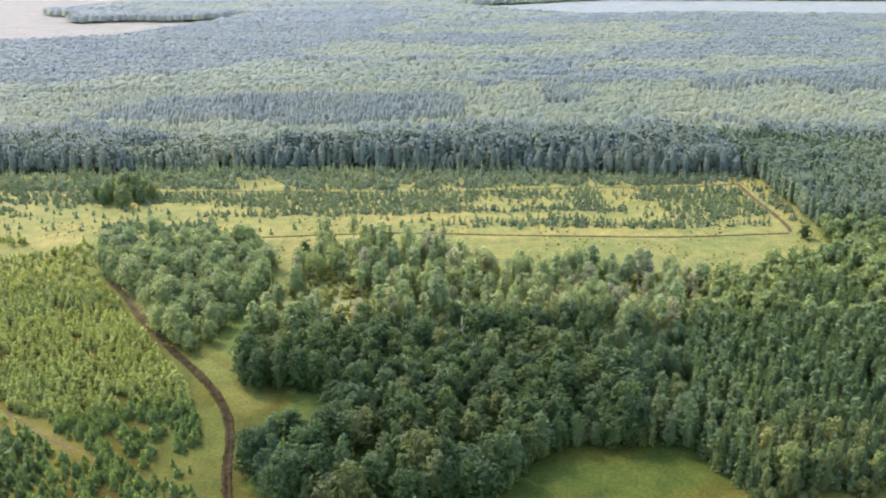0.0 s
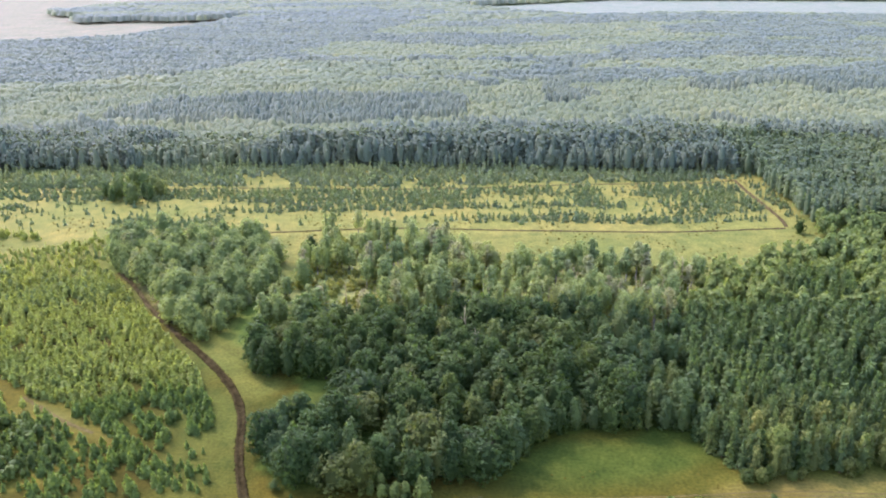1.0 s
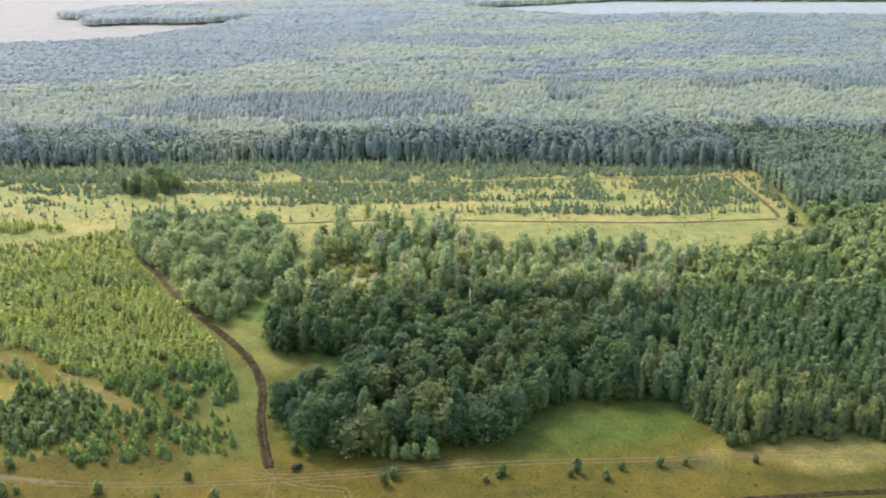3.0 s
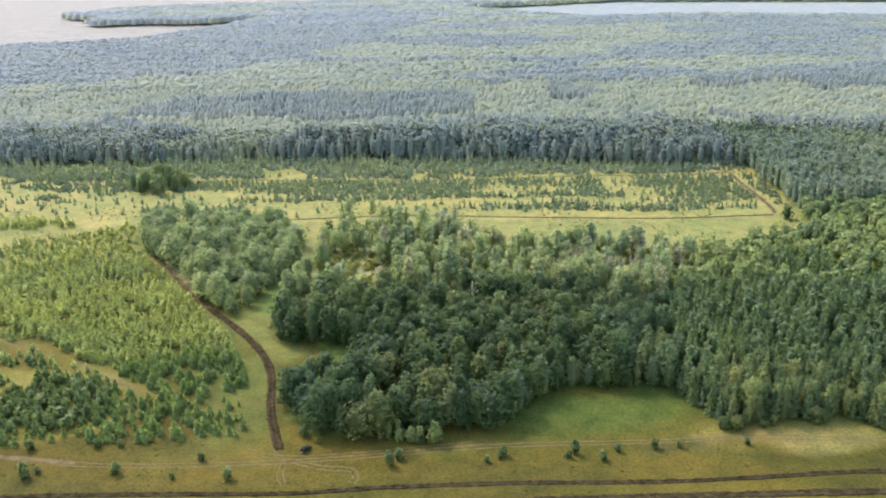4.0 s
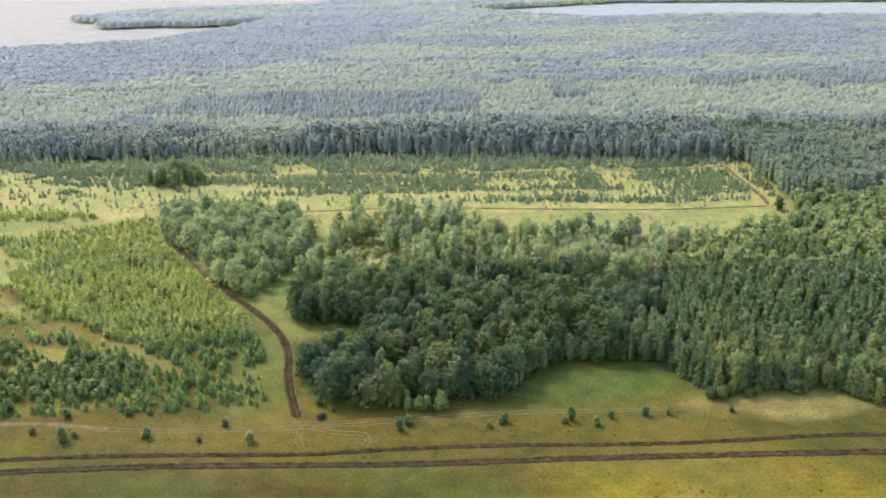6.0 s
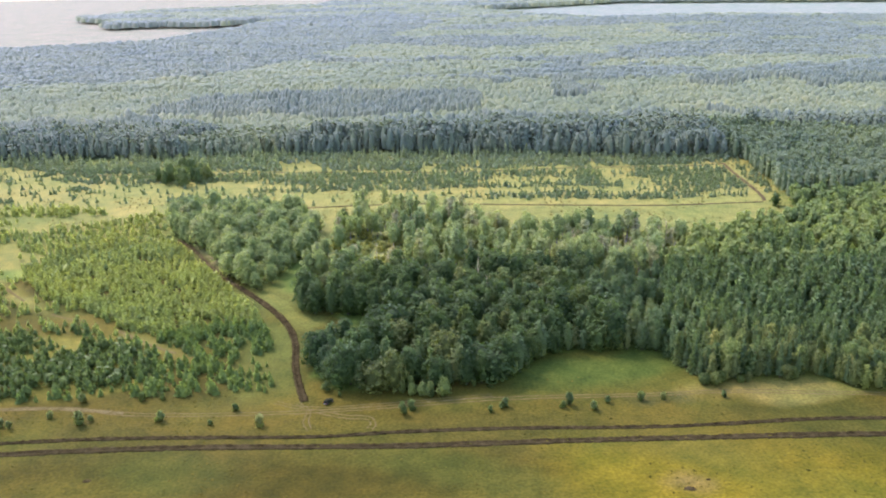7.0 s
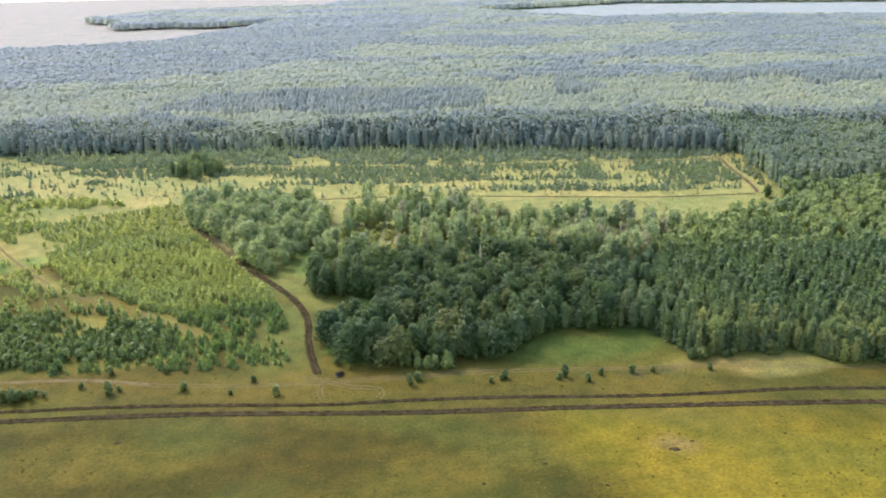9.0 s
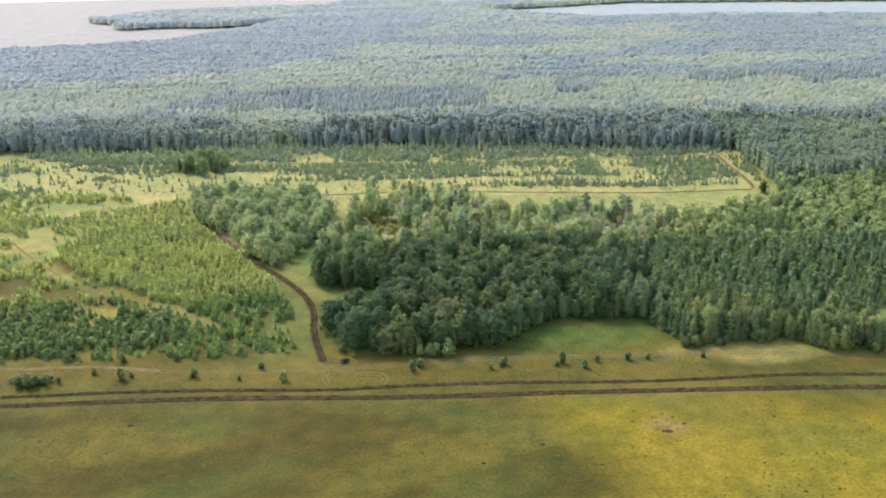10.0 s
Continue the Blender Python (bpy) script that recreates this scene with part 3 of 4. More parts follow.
def thicket(name, shapes, spots, low, high, mat, label, category, tones=(0, 1), broad=0.12, sizes=None, spans=1.0, soft=0.0):
    """Many plants that nobody could count, as one mesh; each keeps a tone of its own."""
    if not len(spots):
        return None
    n = len(spots)
    k, a = rng.integers(len(shapes), size=n), rng.uniform(0, 6.283, n)
    size = rng.uniform(low, high, n) if sizes is None else sizes * rng.uniform(low, high, n)
    fat, tone = size * spans * rng.uniform(1 - broad, 1 + broad, n), np.array(tones).mean() + (tones[1] - tones[0]) * (0.24 * wobble(spots[:, 0], spots[:, 1], 0.02, 2) + 0.24 * wobble(spots[:, 0], spots[:, 1] * 1.4, 0.006, 8) + rng.uniform(-0.18, 0.18, n))
    verts, faces, shade, at = [], {3: [], 4: []}, [], 0
    for j, (v, groups) in enumerate(shapes):
        w = np.flatnonzero(k == j)
        if not len(w):
            continue
        c, s = np.cos(a[w])[:, None], np.sin(a[w])[:, None]
        x = (v[:, 0] * c - v[:, 1] * s) * fat[w][:, None] + spots[w, :1]
        y = (v[:, 0] * s + v[:, 1] * c) * fat[w][:, None] + spots[w, 1:2]
        z = v[:, 2] * size[w][:, None] + height(spots[w, 0], spots[w, 1])[:, None]
        verts.append(np.stack([x, y, z], -1).reshape(-1, 3))
        shade.append(np.repeat(tone[w], len(v)))
        start = at + np.arange(len(w)) * len(v)
        for g in groups:
            faces[g.shape[1]].append((g[None] + start[:, None, None]).reshape(-1, g.shape[1]))
        at += len(w) * len(v)
    me = mesh_from(name, np.concatenate(verts), [np.concatenate(f) for f in faces.values() if f], mat, np.concatenate(shade), True)
    if soft:
        up = np.empty(len(me.vertices) * 3, np.float32)
        me.vertex_normals.foreach_get("vector", up)
        me.normals_split_custom_set_from_vertices(unit(up.reshape(-1, 3) * (1 - soft) + np.array((0, 0, soft))).tolist())
    return tagged(new(name, me), label, category, kind="stuff")


def clear_of(spots, *lines_gap):
    for line, gap in lines_gap:
        spots = spots[beside(line, spots[:, 0], spots[:, 1]) > gap]
    return spots


# ---- the oak grove ----
oaks = [plant("oak_tree", trunk_shape(16, 0.34, 5, 0.3, 4), knobbly_crown(h, w, 0.06, 54, 700, 0.92, p, 0.15, -0.35), OAK_BARK, OAK,
              "dark green full-crowned oak tree in a dense grove", "tree", "oaks of the grove") for h, w, p in ((14.5, 11, 0.0), (13.5, 10, 0.0), (15.5, 10, 0.1), (13, 12.5, 0.0), (16, 9, 0.15))]
alders = [plant("alder_tree", trunk_shape(16, 0.26, 5, 0.3, 3), knobbly_crown(16, w, 0.04, 46, 440, 0.9, p, 0.16, -0.3), OAK_BARK, ASPEN,
                "mid-green narrow-crowned alder tree among the oaks", "tree", "alders of the grove") for w, p in ((7.4, 0.25), (8.2, 0.35), (6.6, 0.25))]
spots = spread(OAK_GROVE, 7.3, 0.48)
spots = spots[(beside([(-30, 205), (-27, 232), (-25, 246)], spots[:, 0], spots[:, 1]) > 3.8) & (inside(OAK_GROVE, spots[:, 0], spots[:, 1]) > np.where((spots[:, 0] > 78) | (spots[:, 1] > 310), 0.5, 3.5))]
rim, _, _ = along([(-80, 293), (-62, 289), (-46, 288), (-40, 276)], 6)
edge, _, _ = along([(-66, 240), (-57, 224), (-49, 215), (-38, 214), (-29, 214)], 6)
edge_b, _, _ = along([(-13, 215), (5, 219), (15, 221), (24, 232), (29, 243), (45, 248), (66, 248), (83, 245)], 6)
spots = np.concatenate([spots, *(e + rng.uniform(-0.8, 0.8, e.shape) for e in (rim, edge, edge_b)), [(-61, 236), (-58, 243), (-56, 231)]])
narrow = (rng.random(len(spots)) < 0.33) | (spots[:, 0] > 70)
set_out(oaks, spots[~narrow], 0.72, 1.14, 0.18)
set_out(alders, spots[narrow], 0.7, 1.1, 0.18)

west = [plant("linden_tree", trunk_shape(14, 0.3, 5, 0.3, 4), knobbly_crown(14.5, w, 0.1, 44, 380, 1.0, 0.05, 0.15), OAK_BARK, LINDEN,
              "green round-crowned linden tree in a clump beside the firebreak", "tree", "lindens of the west clump") for w in (9.5, 10.5, 8.5)]
spots = spread(WEST_GROVE, 7.4, 0.48)
spots = spots[wobble(spots[:, 0], spots[:, 1], 0.1, 6) > -0.8]
spots = np.concatenate([spots, [(-109, 324), (-116, 331), (-103, 333), (-123, 340)]])
set_out(west, spots, 0.6, 1.15, 0.2)

# ---- the open birch wood behind it ----
birches = [plant("birch_tree", trunk_shape(21, 0.26, 4, 0.4, 2.6), knobbly_crown(19.5, w, 0.34, 34, 380, 0.95, 0.2, 0.17, -0.1, 0.55), BIRCH_BARK, BIRCH,
                 "pale green slender birch tree with a white trunk", "tree", "birches of the open wood") for w in (6.4, 7.4, 5.6, 8.4)]
spots = spread(BIRCH_GROVE, 7.8, 0.48)
gaps = (np.hypot((spots[:, 0] + 55) / 1.5, spots[:, 1] - 372) < 13) | (np.hypot(spots[:, 0] - 92, (spots[:, 1] - 372) / 2) < 8)
spots = spots[~gaps & (wobble(spots[:, 0], spots[:, 1], 0.11, 4) > np.where(spots[:, 0] < -15, -0.15, -0.5))]
cut = rng.random(len(spots)) < 0.62
set_out(birches, spots[cut], 0.75, 1.08)
mixed_oaks = [plant("alder_tree", trunk_shape(16, 0.3, 5, 0.3, 4), knobbly_crown(16.5, w, 0.2, 40, 460, 0.9, 0.1, 0.16), OAK_BARK, LINDEN,
                    "dull green alder tree standing among birches", "tree", "alders among the birches") for w in (8.5, 9.5)]
set_out(mixed_oaks, spots[~cut], 0.75, 1.05)


def dead_tree():
    ob = new("dead_tree")
    part("trunk", mesh_from("trunk", *trunk_shape(12, 0.24, 4, 0.45, 1.8), DEAD_WOOD), ob)
    return tagged(ob, "bleached dead tree, bare and leafless", "dead tree", "dead trees of the grove")


set_out([dead_tree(), dead_tree(), dead_tree()], [(56, 266), (-20, 330), (-5, 322), (8, 318), (88, 350), (97, 344), (101, 352), (74, 388), (80, 372), (62, 360), (35, 335), (20, 350), (-32, 342), (92, 330), (70, 345), (-60, 345), (12, 300), (-48, 355), (84, 346), (93, 358), (104, 366), (112, 372), (99, 380), (87, 392), (72, 352), (64, 378), (48, 352), (110, 352), (118, 380)], 1.0, 1.4)

# ---- the dense eastern stand ----
slender = [(trunk_shape(13, 0.17, 3, 0.4, 1.0), cone_crown(h, w, 0.05, 13, 9, 1.05, 0.55)) for h, w in ((14.0, 5.2), (13.2, 5.6), (13.6, 5.0), (12.8, 5.4))]
slender += [(trunk_shape(13, 0.17, 3, 0.4, 1.6), knobbly_crown(13.5, 6.2, 0.04, 36, 260, 0.8, 0.35, 0.17, -0.3))]
east_things = [plant("aspen_tree", t, c, PINE_BARK, ASPEN, "slender green aspen tree in a dense stand", "tree", "aspens of the eastern stand") for t, c in slender]
spots = spread(EAST_STAND, 3.9, 0.7)
spots = spots[(spots[:, 0] < 0.55 * (spots[:, 1] + 125) + 15) & (spots[:, 1] < 480)]
order = np.argsort(spots[:, 1] + 0.25 * np.abs(spots[:, 0] - 120))
near, rest = spots[order[:268]], spots[order[268:]]
edge_e, _, _ = along([(87, 238), (94, 221), (106, 220), (116, 225), (138, 223), (154, 215), (180, 211), (215, 208)], 4.5)
near = np.concatenate([near, edge_e + rng.uniform(-0.8, 0.8, edge_e.shape)])[:299]
pale = (near[:, 0] > 98) & (near[:, 0] < 178) & (near[:, 1] < 250 - 0.25 * np.abs(near[:, 0] - 128)) & (rng.random(len(near)) < 0.5)
set_out(east_things, near[~pale], 0.78, 1.1)
edge_poplars = [plant("poplar_tree", trunk_shape(h * 0.9, 0.17, 3, 0.3, 1), knobbly_crown(h, w, 0.0, 40, 400, 0.7, p, 0.17), PINE_BARK, POPLAR,
                      "pale green full-crowned poplar tree at the edge of the stand", "tree", "poplars at the forest edge") for h, w, p in ((13, 6.2, 0.15), (11.5, 7.0, 0.05), (14, 5.4, 0.3))]
set_out(edge_poplars, near[pale], 0.72, 1.1)
round_part = (rest[:, 1] > 335) & (wobble(rest[:, 0], rest[:, 1], 0.03, 2) > -0.5) & (rest[:, 0] < 290)
far_slender = [cone_crown(h, w, 0.1, 8, 7, 1.6, 0.55) for h, w in ((14.0, 5.6), (13.2, 6.0), (13.6, 5.4))] + [broad_crown(15, w, 0.1, 9, 60, 1.7, False, 0.5) for w in (5.4,)]
far_round = [broad_crown(14, w, 0.1, 9, 110, 1.7, False, 0.1) for w in (7.0, 8.0, 6.4)]
thicket("aspen_stand", far_slender, rest[~round_part], 0.75, 1.1, ASPEN_F, "dense stand of slender green aspens", "trees", (0, 0.8))
thicket("maple_stand", far_round, rest[round_part][::3], 0.75, 1.05, MAPLE_F, "stand of round yellow-green broad-leaved trees", "trees", (0.2, 1))

def willow_bushes(label, group):
    return [plant("willow_bush", trunk_shape(6, 0.16, 4, 0.15, 2), broad_crown(8.5, w, 0.0, 12, 300, 0.85), OAK_BARK, BUSH, label, "bush", group) for w in (6.5, 7.5, 5.5)]


set_out(willow_bushes("bushy green willow at the edge of the stand", "willows at the forest edge"), [(128, 217), (131, 217.5), (172, 205), (189, 202), (-50, 209), (-56, 214), (-20, 211), (-14, 207), (-8, 210), (3, 216), (12, 218), (26, 231), (31, 240)], 0.45, 0.8)
set_out(willow_bushes("bushy green willow in a row beside the furrow", "willows of the meadow"), [(-187, 185), (-182, 184.5), (-176.5, 186.5), (-172, 188.5), (-179, 188)], 0.5, 0.7)
big_fringe = [plant("maple_tree", trunk_shape(12, 0.3, 5, 0.2, 4), knobbly_crown(h, w, 0.02, 50, 760, 0.7, 0.15), OAK_BARK, MAPLE,
                    "light green spreading maple tree at the forest edge", "tree", "maples at the forest edge") for h, w in ((13.5, 6.6), (15, 8.0), (12.5, 5.8))]
set_out(big_fringe, [(107, 222.5), (110.5, 224), (122, 224), (152, 219), (156.5, 216.5), (167, 215), (178, 213), (190, 211), (203, 209), (161, 226), (175, 223)], 0.8, 1.05)

# ---- single trees at the edge of the eastern stand ----
old_pine = [plant("pine_tree", trunk_shape(12, 0.2, 0, 0.3, 1), cone_crown(14, w, 0.02, 13, 11, 1.5, 0.15), PINE_BARK, OAK,
                  "broad dark green pine tree at the edge of the stand", "tree", "pines at the forest edge") for w in (6.4, 5.6)]
set_out(old_pine, [(92.5, 224), (89, 232), (101, 223), (86, 240), (114, 220.5), (119, 222), (146, 219), (164, 211), (171, 209.5), (184, 207), (196, 206)], 0.75, 1.12)
poplar = [plant("poplar_tree", trunk_shape(11, 0.18, 2, 0.3, 1), knobbly_crown(12.5, 4.2, 0.0, 40, 480, 0.65, 0.3, 0.18), PINE_BARK, MAPLE,
                "slim pale green poplar tree at the edge of the stand", "tree", "poplars at the forest edge")]
set_out(poplar, [(135, 222), (67, 247), (62, 249), (155.5, 208.5)], 0.8, 1.0)
willows = [plant("willow_clump", trunk_shape(5, 0.14, 4, 0.15, 2), broad_crown(8.5, w, 0.0, 14, 520, 0.8, True, 0.2), OAK_BARK, BUSH,
                 "dense dull green willow clump before the stand", "bush", "willow clumps before the stand") for w in (8.5, 7.5)]
set_out(willows, [(94.5, 214), (98.5, 213.5), (96.5, 216.5), (102.5, 216), (109, 214.5), (112.5, 215.5)], 0.55, 0.85)

hazel = [plant("hazel_bush", trunk_shape(3, 0.08, 3, 0.15, 1), broad_crown(5.4, w, 0.0, 12, 260, 0.7, True, 0.6), OAK_BARK, MAPLE,
               "light green young hazel bush before the oak grove", "bush", "hazel bushes before the grove") for w in (3.6, 4.4)]
set_out(hazel, [(-25, 210.5), (-21.5, 209), (-17.5, 208.5), (-14, 207.5), (-9, 208), (-28, 213), (14, 220), (20, 224), (-31, 217), (-28.5, 221), (-25, 217), (-27, 226), (-22, 213), (33, 243), (27, 236)], 0.9, 1.45)

# ---- undergrowth of the open birch wood ----
SHRUB_F = leaf_material("shrub_leaves", (0.14, 0.165, 0.035), (0.2, 0.21, 0.042), (0.17, 0.16, 0.045), "attribute", 0.55)
shrub = [broad_crown(3.6, w, 0.0, 6, 34, 1.1, False, 0.2) for w in (3.4, 4.2, 2.8)]
spots = spread(BIRCH_GROVE, 4.2, 0.6)
spots = spots[wobble(spots[:, 0], spots[:, 1], 0.16, 3) > -0.2]
thicket("undergrowth", shrub, spots, 0.5, 1.4, SHRUB_F, "yellow-green shrubs and saplings under the birches", "shrubs", (0, 1), 0.2)

# ---- young pines ----
young = [(trunk_shape(3.6, 0.09, 0, 0.3, 1), cone_crown(h, w, 0.0, 5, 8, 1.35, 0.1)) for h, w in ((4.4, 3.7), (4.8, 4.0), (3.8, 3.2), (4.2, 4.3))]
young_things = [plant("young_pine", t, c, PINE_BARK, PINE_MID, "fresh green young pine tree in the plantation", "pine", "young pines of the plantation") for t, c in young]
rows_a = spread(PLANTATION, 2.75, 0.55)
rows_a = rows_a[wobble(rows_a[:, 0], rows_a[:, 1], 0.13, 5) + 0.3 * wobble(rows_a[:, 0], rows_a[:, 1], 0.4, 2) > -0.6]
rows_a = rows_a[(rows_a[:, 1] > 268) | (rng.random(len(rows_a)) < 0.25 + 0.75 * np.clip((rows_a[:, 1] - 236) / 32, 0, 1) ** 2)]
rows_b = spread(LOWER_PINES, 2.7, 0.7)
loose = spread([(-330, 205), (-330, 330), (-255, 360), (-222, 318), (-138, 255), (-84, 230), (-76, 214), (-140, 206)], 4.6, 0.5)
loose = loose[(wobble(loose[:, 0], loose[:, 1], 0.12, 8) > -0.12) & (inside(LOWER_PINES, loose[:, 0], loose[:, 1]) < 0)]
rows_b = rows_b[wobble(rows_b[:, 0], rows_b[:, 1], 0.07, 1) + 0.5 * wobble(rows_b[:, 0], rows_b[:, 1], 0.2, 4) > -0.42]
scrub = spread(WEST_SCRUB, 4.4, 0.55)
scrub = scrub[wobble(scrub[:, 0], scrub[:, 1], 0.045, 6) + 0.5 * wobble(scrub[:, 0], scrub[:, 1], 0.15, 2) > -0.22]
tail = spread([(-138, 246), (-117, 240), (-90, 229), (-82, 218), (-117, 223), (-130, 224)], 4.2, 0.5)
dark = clear_of(rows_b, (SAND_PATH, 2.6), (DIRT_TRACK, 4))
spots = clear_of(np.concatenate([rows_a, loose, tail, scrub]), (SAND_PATH, 2.6), (TRENCH[:6], 2.4), (TRENCH[5:], 4.5), (DIRT_TRACK, 4))
order = np.argsort(spots[:, 1] + 0.4 * np.abs(spots[:, 0] + 110))
near, rest = spots[order[:295]], spots[order[295:]]
set_out(young_things, near, 0.65, 1.3)
slight = [cone_crown(h, w, 0.0, 4, 7, 1.4, 0.1) for h, w in ((4.4, 3.7), (4.8, 4.0), (3.8, 3.2))] + [broad_crown(h, w, 0.0, 6, 24, 1.2, False, 0.45) for h, w in ((4.6, 3.2),)]
thicket("young_pine_plantation", slight, rest, 0.72, 1.2, PINE_F, "dense bright green plantation of young pines", "pines", sizes=1 + 0.3 * wobble(rest[:, 0], rest[:, 1], 0.06, 3))
big = [cone_crown(h, w, 0.0, 6, 8, 1.6, 0.1) for h, w in ((6.6, 4.6), (7.2, 5.2))] + [broad_crown(h, w, 0.0, 7, 30, 1.35, False, 0.4) for h, w in ((6.0, 4.4), (5.4, 4.8), (6.4, 4.2))]
thicket("dark_pine_thicket", big, dark, 0.36, 1.0, PINE_DARK, "dense thicket of dark green young pines", "pines")

# ---- the far field with saplings ----
sapling = [cone_crown(h, w, 0.0, 3, 6, 1.55, 0.1) for h, w in ((3.4, 2.6), (3.8, 3.2), (3.0, 2.9))]
spots = spread(FAR_FIELD, 3.2, 0.55)
thick = wobble(spots[:, 0], spots[:, 1] * 2.5, 0.022, 3) + 0.5 * wobble(spots[:, 0], spots[:, 1] * 1.6, 0.1, 1)
fx, fy = spots.T
dense = ((fx > 146) & (fy > 486) & (fy < 570) & (thick > -0.55)) | ((fx > -155) & (fx < 110 - 0.6 * (fy - 520)) & (fy > 522) & (fy < 576) & (thick > -0.5)) | ((fx > -70) & (fx < 110) & (fy > 522) & (fy < 576) & (thick > -0.3))
dense |= (np.abs(fy - 499 + 0.06 * fx) < 6) & (fx > 5) & (fx < 160) & (thick > -0.4)
dense |= (fx < -150) & (fy > 556) & (thick > -0.1)
spots = spots[(fy > 484) & ((dense & (rng.random(len(spots)) < 0.85)) | (thick > 0.5) | (rng.random(len(spots)) < np.where(fx > -15, 0.12, 0.075)))]
spots = clear_of(spots, (FURROW_BACK, 4), (FURROW_EAST, 4), (FURROW_FAR, 4))
thicket("sapling_field", sapling, spots, 0.4, 1.25, HAZY_SAPLING_F, "young pine saplings scattered over a dry yellow field", "saplings", (0, 0.6), 0.25)
BACK_BELT = [(-330, 594), (-230, 592), (-90, 586), (-12, 580), (60, 587), (194, 585), (234, 600), (240, 640), (-460, 650)]
spots = spread(BACK_BELT, 5.0, 0.5)
spots = spots[wobble(spots[:, 0], spots[:, 1], 0.05, 9) > -0.45]
thicket("young_wood", sapling, spots, 0.8, 1.8, HAZY_YOUNG_F, "belt of young trees before the tall forest", "trees", (0, 0.5), 0.25)
spiry = [cone_crown(h, w, 0.0, 6, 6, 1.6, 0.3) for h, w in ((9.5, 3.4), (11, 4.0), (8, 3.6))]
spots = spots[(spots[:, 1] > 606) & (wobble(spots[:, 0], spots[:, 1], 0.045, 3) > 0.05) & (rng.random(len(spots)) < 0.4)]
thicket("young_wood", spiry, spots, 0.6, 1.15, HAZY_YOUNG_F, "spiry young trees standing before the tall forest", "trees", (0.2, 0.7), 0.2)
clump = [plant("oak_tree", trunk_shape(11, 0.25, 4, 0.2, 3), knobbly_crown(12.5, w, 0.03, 30, 240, 1.1), OAK_BARK, ASPEN,
               "dark green oak tree in a lone clump on the far field", "tree", "oaks of the field clump") for w in (8, 9)]
set_out(clump, [(-243, 566), (-236, 575), (-232, 560), (-225, 570), (-222, 553), (-214, 562), (-216, 546), (-208, 556), (-204, 567), (-228, 584), (-212, 576), (-240, 586), (-220, 580), (-233, 552)], 0.8, 1.2)
corner = [plant("oak_tree", trunk_shape(9, 0.22, 4, 0.2, 2.5), knobbly_crown(10, 7, 0.04, 30, 240, 0.9), OAK_BARK, OAK, "dark green lone oak tree at the corner of the field", "tree", "lone oaks of the field")]
set_out(corner, [(212, 462), (-78, 446), (-74, 432), (-66, 462)], 0.8, 1.15)

# ---- bushes of the near meadow ----
bushes = [plant("meadow_bush", trunk_shape(3.4, 0.08, 2, 0.2, 0.8), broad_crown(3.4, w, 0.0, 9, 150, 0.75, True, 0.3), PINE_BARK, BUSH,
                "small green bush standing alone on the meadow", "bush", "bushes of the meadow") for w in (2.6, 3.2)]
tall_bush = [plant("pine_sapling", trunk_shape(5, 0.1, 2, 0.2, 0.8), broad_crown(5.8, 3.0, 0.0, 12, 220, 0.75, True, 0.5), PINE_BARK, BUSH, "tall slim green sapling standing alone on the meadow", "sapling", "saplings of the meadow")]
set_out(tall_bush, [(-24, 194.5), (39, 199.5), (-146, 190)], 0.9, 1.1)
set_out(bushes, [(-21, 198), (36.5, 197.5), (13, 197.5), (15, 199), (-116, 191.5), (-96, 188), (-77, 187.5), (-143, 193), (-146, 190), (-192, 189), (-187, 187), (-181, 187), (-176, 190), (-89, 198), (-128, 207), (54, 201), (48, 196), (67.5, 202.5), (76, 203.4), (99, 204), (9, 195), (-17, 209), (-160, 196), (-152, 207), (-120, 208)], 0.5, 1.15)

# ---- the far woods ----
def far_wood(y0, y1, gap0, gap1):
    """Spots that lie further apart with distance."""
    out, y = [], y0
    while y < y1:
        gap = gap0 + (gap1 - gap0) * (y - y0) / (y1 - y0)
        x = np.arange(-0.6 * (y + 125) - 20, 0.54 * (y + 125) + 20, gap) + rng.uniform(0, gap)
        out.append(np.stack([x + rng.uniform(-0.5, 0.5, len(x)) * gap, y + rng.uniform(-0.9, 0.9, len(x)) * gap], 1))
        y += gap * 0.9
    return np.concatenate(out)


spots = np.concatenate([far_wood(481, 692, 4.9, 5.4), far_wood(692, 1000, 5.1, 6.2), far_wood(1000, 2000, 8.2, 11.0), far_wood(2000, 3900, 15, 24)])
x, y = spots.T
forest = (y > 648 - 46 * np.clip((x + 60) / 290, 0, 1) + 3 * wobble(x, y, 0.05)) | (inside(EAST_STAND, x, y) > 0)
forest &= (inside(WEST_COUNTRY, x, y) < 0) | (inside(WEST_ISLAND, x, y) + 30 * wobble(x, y, 0.01) > 0)
forest &= inside(EAST_COUNTRY, x, y) < 0
spots = spots[forest]
x, y = spots.T
size = np.where(y < 1000, 1.0, np.where(y < 2000, 1.0 + 0.1 * (y - 1000) / 1000, 1.15))
span = np.where(y < 1000, 1.05 + 0.3 * (y - 480) / 520, np.where(y < 2000, 1.5 + 0.5 * (y - 1000) / 1000, 2.8 + 1.4 * (y - 2000) / 1900))
size = np.where((rng.random(len(x)) < 0.05) & (y < 1000), size * 1.15, size)
size = np.where((np.hypot((x - 60) / 215, (y - 690) / 50) < 1), 1.2, size)
size = size * (1 + 0.1 * wobble(x, y, 0.06, 3) + 0.06 * wobble(x, y, 0.17, 1))
skirt = (y > 560) & (y - (648 - 46 * np.clip((x + 60) / 290, 0, 1)) < 13) & (x < 226)
size = np.where(skirt, size * rng.uniform(0.42, 1.0, len(x)), size)
